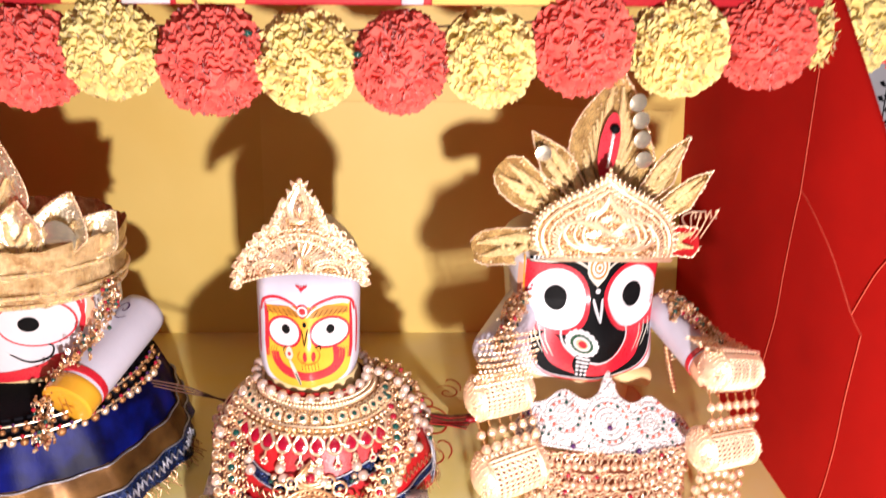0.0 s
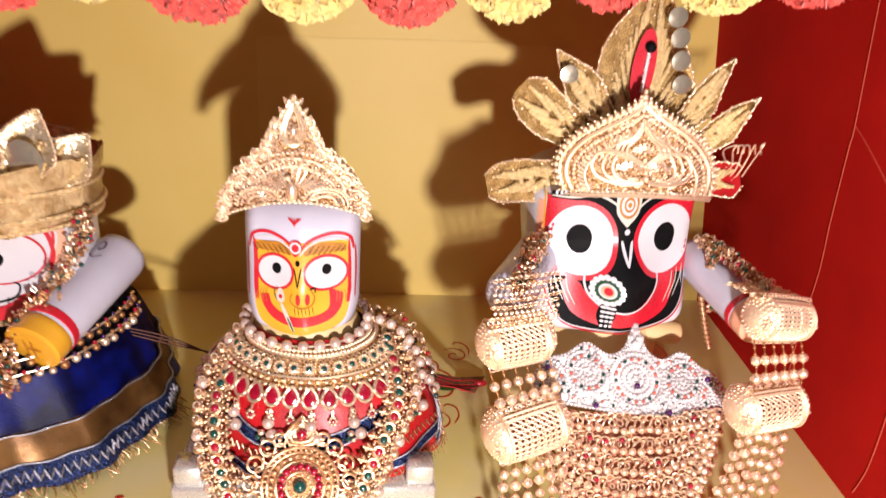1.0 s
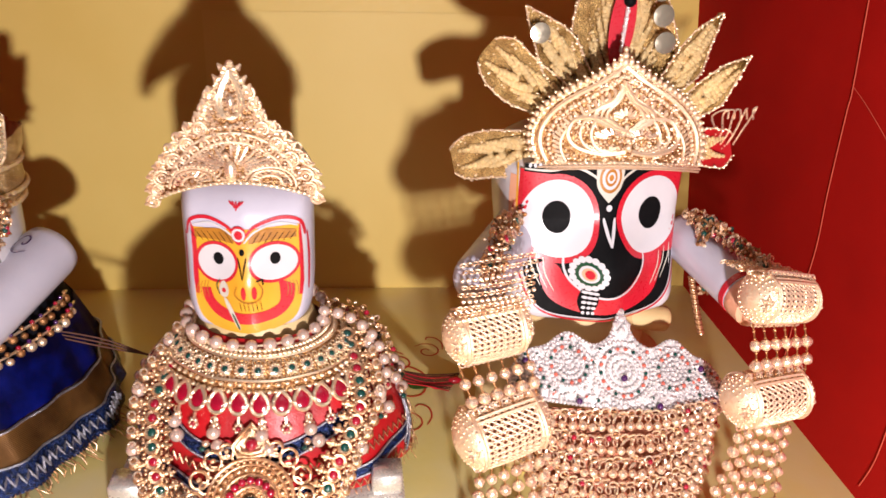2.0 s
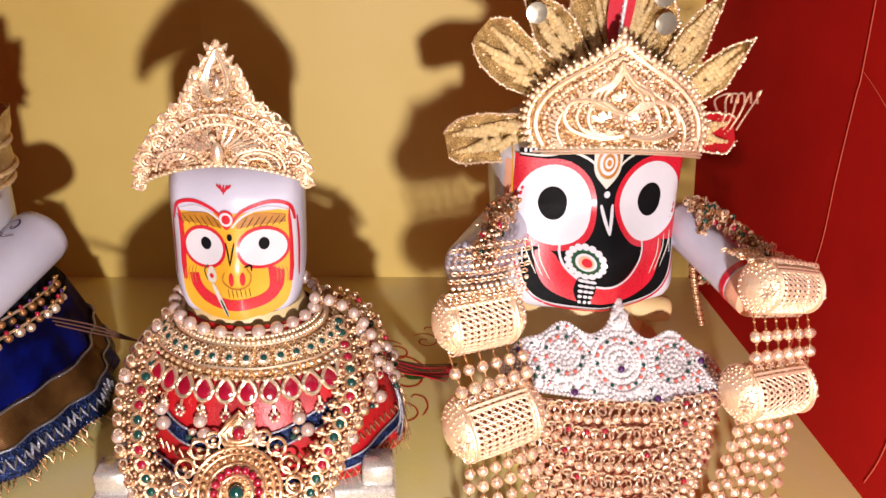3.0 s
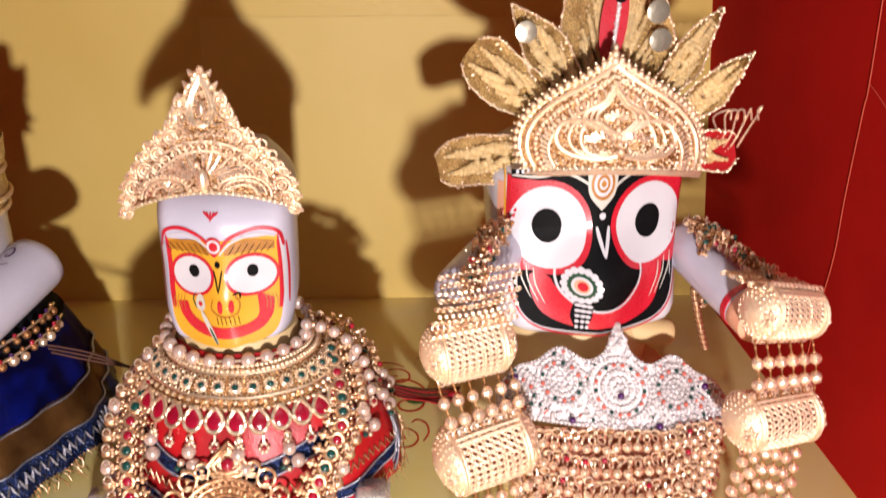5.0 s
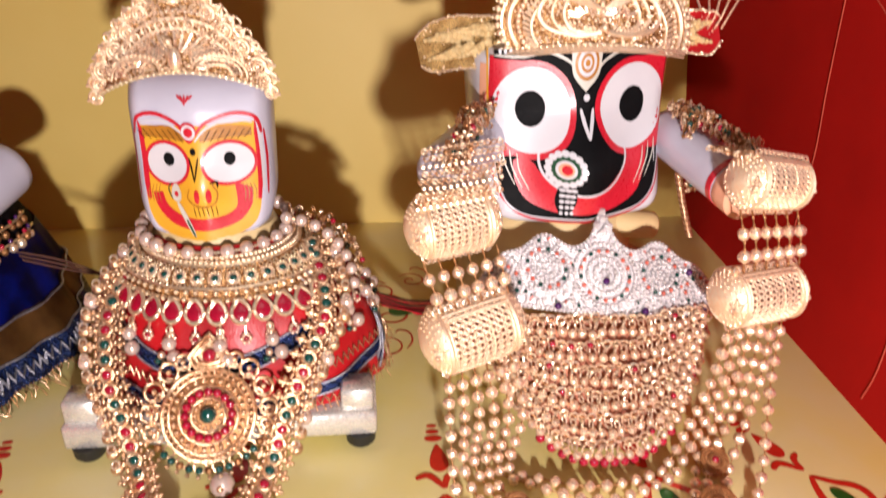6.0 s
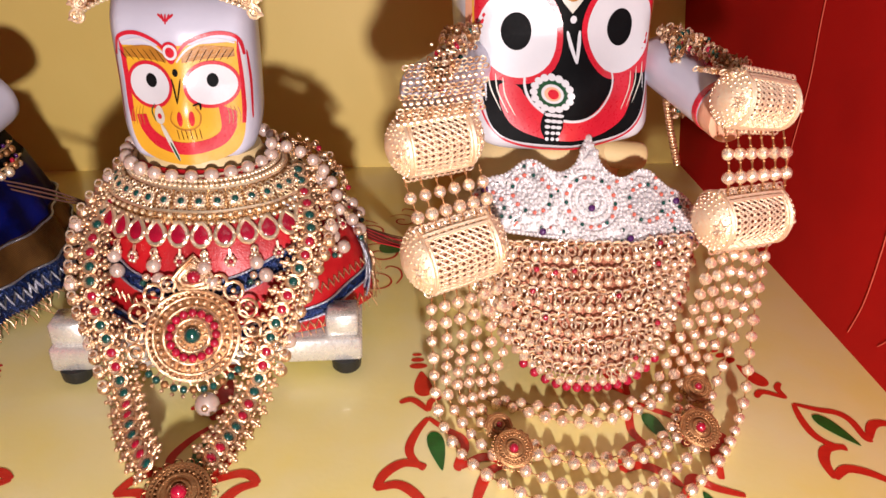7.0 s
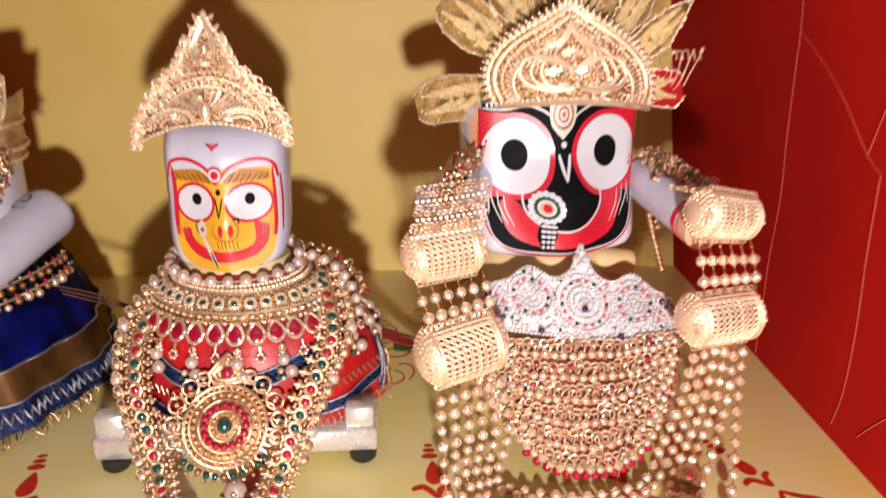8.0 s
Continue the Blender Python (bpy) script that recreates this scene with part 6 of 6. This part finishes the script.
part("shoulder", g, robe)
for z in (0.0665, 0.037):
    g = Geo()
    g.tube([robe_at(-2.4 + 4.8 * j / 120, z, 0.004) for j in range(121)], 0.0012, SEQS, 4)
    part("piping", g, robe, "silver thread piping")
g = Geo()
n = 260
g.tube([robe_at(-1.6 + 3.2 * j / n, 0.025 + 0.0055 * math.sin(j * math.pi / 2), 0.0055) for j in range(n + 1)], 0.0014, SEQS, 4)
part("zigzag_braid", g, robe, "silver zigzag braid")
for z, step, material, r in ((0.117, 0.0118, ROSE, 0.0048), (0.129, 0.012, DULLG, 0.0042)):
    line = [robe_at(-1.7 + 3.4 * j / 90, z, 0.005) for j in range(91)]
    g = Geo()
    for k, c in enumerate(spaced(line, step)):
        g.ball(c + Vector((0, 0, 0.0015 * math.sin(k * 2.3))), r * (0.9 + 0.15 * math.sin(k * 1.7)), material if k % 3 else DULLG, 10, 7)
        g.ball(c + Vector((0, -0.002, 0.0075)), r * 0.5, (RUBY, AMETH, DULLG)[k % 3] if r < 0.005 else GOLD, 7, 5)
    g.tube([p + Vector((0, 0, 0.005)) for p in line], 0.0012, GOLD, 4)
    part("bead_trim", g, robe, "row of round gold beads")
g = Geo()
rnd = random.Random(21)
for k in range(150):
    a = -1.6 + 3.2 * k / 149
    p0 = robe_at(a, 0.012, 0.004)
    out = Vector((math.sin(a), -math.cos(a), 0)) * rnd.uniform(0.0, 0.014)
    g.tube([p0, p0 + out * 0.6 + Vector((rnd.uniform(-0.004, 0.004), 0, -0.003)), p0 + out + Vector((rnd.uniform(-0.008, 0.008), 0, -0.009))], 0.0006, TEMPLE if k % 3 == 0 else DULLG, 4)
part("fringe", g, robe, "ragged gold thread fringe")

# ties of the dresses
tie = thing("dress_tie", (-0.17, 0.83, 0.06), "dark brown cord tie between the dresses", "cord")
for dz in (0, 0.003, 0.006):
    g = Geo()
    g.tube(smoothed([(-0.272, 0.838, 0.118 + dz), (-0.22, 0.845, 0.098 + dz * 1.5), (-0.165, 0.84, 0.088 - dz * 0.6), (-0.13, 0.82, 0.086)], 8), 0.0010, THREAD, 5)
    part("strand", g, tie)
tassel = thing("red_tassel", (0.10, 0.87, 0), "red and brown thread tassel lying on the floor", "tassel")
for k in range(12):
    g = Geo()
    j = (k - 5.5) / 6
    g.tube(smoothed([(0.055, 0.835, 0.075), (0.085, 0.86 + 0.006 * j, 0.045 + 0.004 * j), (0.115 + 0.004 * j, 0.885 + 0.012 * j, 0.018 + 0.005 * abs(j)), (0.15 + 0.01 * j, 0.905 + 0.02 * j, 0.006)], 8), 0.0008, THREAD if k % 3 else REDP, 4)
    part("thread", g, tassel)
for x, y in ((0.128, 0.895), (0.150, 0.905)):
    g = Geo()
    g.ball((x, y, 0.008), 0.0055, REDP, 10, 8, (1.6, 0.8, 0.8))
    part("knot", g, tassel, "red thread knot")

# ---- pompom garland ----
def pompom(material, seed, r=0.053):
    rnd = random.Random(seed)
    g = Geo()
    num = 620
    for k in range(num):
        h = 1 - 2 * (k + 0.5) / num
        a = 2.39996 * k + rnd.uniform(-0.25, 0.25)
        d = Vector((math.sqrt(1 - h * h) * math.cos(a), math.sqrt(1 - h * h) * math.sin(a), h))
        s = d.cross(Vector((rnd.uniform(-1, 1), rnd.uniform(-1, 1), rnd.uniform(-1, 1)))).normalized()
        u = d.cross(s)
        rows = []
        w, rr, curl = rnd.uniform(0.0055, 0.0095), r * rnd.uniform(0.93, 1.04), rnd.uniform(-0.3, 0.3)
        for t, ww in ((0.62, 0.6), (0.84, 1.0), (0.96, 1.0), (1.0, 0.6)):
            c = d * rr * t + u * rr * curl * t * t * 0.5
            rows.append([c + s * w * ww * x + u * 0.004 * x * x + d * rnd.uniform(-0.002, 0.002) for x in (-1, -0.35, 0.35, 1)])
        g.grid(rows, material)
    core = Geo()
    core.ball((0, 0, 0), r * 0.87, material, 18, 12)
    return g.mesh("ruffle"), core.mesh("core")


cord = thing("garland_cord", (0, 0.82, 0.56), "dark thread carrying the pompom garland", "cord")
g = Geo()
g.tube([(-0.60, 0.826, 0.541), (-0.34, 0.826, 0.536), (-0.06, 0.826, 0.535), (0.22, 0.826, 0.56), (0.43, 0.826, 0.572), (0.62, 0.826, 0.585)], 0.0012, THREAD, 5)
part("thread", g, cord)
for x, y, z in ((-0.118, 0.80, 0.535), (-0.012, 0.795, 0.52)):
    g = Geo()
    g.ball((x, y, z), 0.005, EMERALD, 8, 6, (1, 0.6, 0.7))
    part("foil_scrap", g, cord, "dark green foil scrap")
POM = [pompom(POMR, 1), pompom(POMY, 2), pompom(POMR, 3), pompom(POMY, 4)]
for k, (x, z, s) in enumerate(((-0.421, 0.498, 1.0), (-0.329, 0.501, 0.97), (-0.2515, 0.512, 0.93), (-0.156, 0.5055, 1.05), (-0.063, 0.5075, 0.98), (0.0315, 0.510, 0.98), (0.122, 0.518, 0.96), (0.2175, 0.5385, 1.05), (0.322, 0.537, 1.0), (0.4155, 0.548, 0.98), (0.508, 0.5625, 0.94), (0.584, 0.571, 0.93))):
    red = k % 2 == 1
    pom = new("pompom")
    pom.empty_display_size = 0.02
    for name, me in zip(("ruffle", "core"), POM[(0 if red else 1) + (2 if k % 4 > 1 else 0)]):
        layer = new(name, me)
        layer.parent = pom
        if name == "ruffle":
            tagged(layer, kind="stuff")
    pom.matrix_basis = Matrix.LocRotScale((x, 0.822, z), Euler((k * 1.3, k * 0.7, k * 2.1)), (s, s * 0.95, s))
    tagged(pom, "coral red ruffled paper pompom on a garland" if red else "pale yellow ruffled paper pompom on a garland", "pompom", "pompoms of the garland")
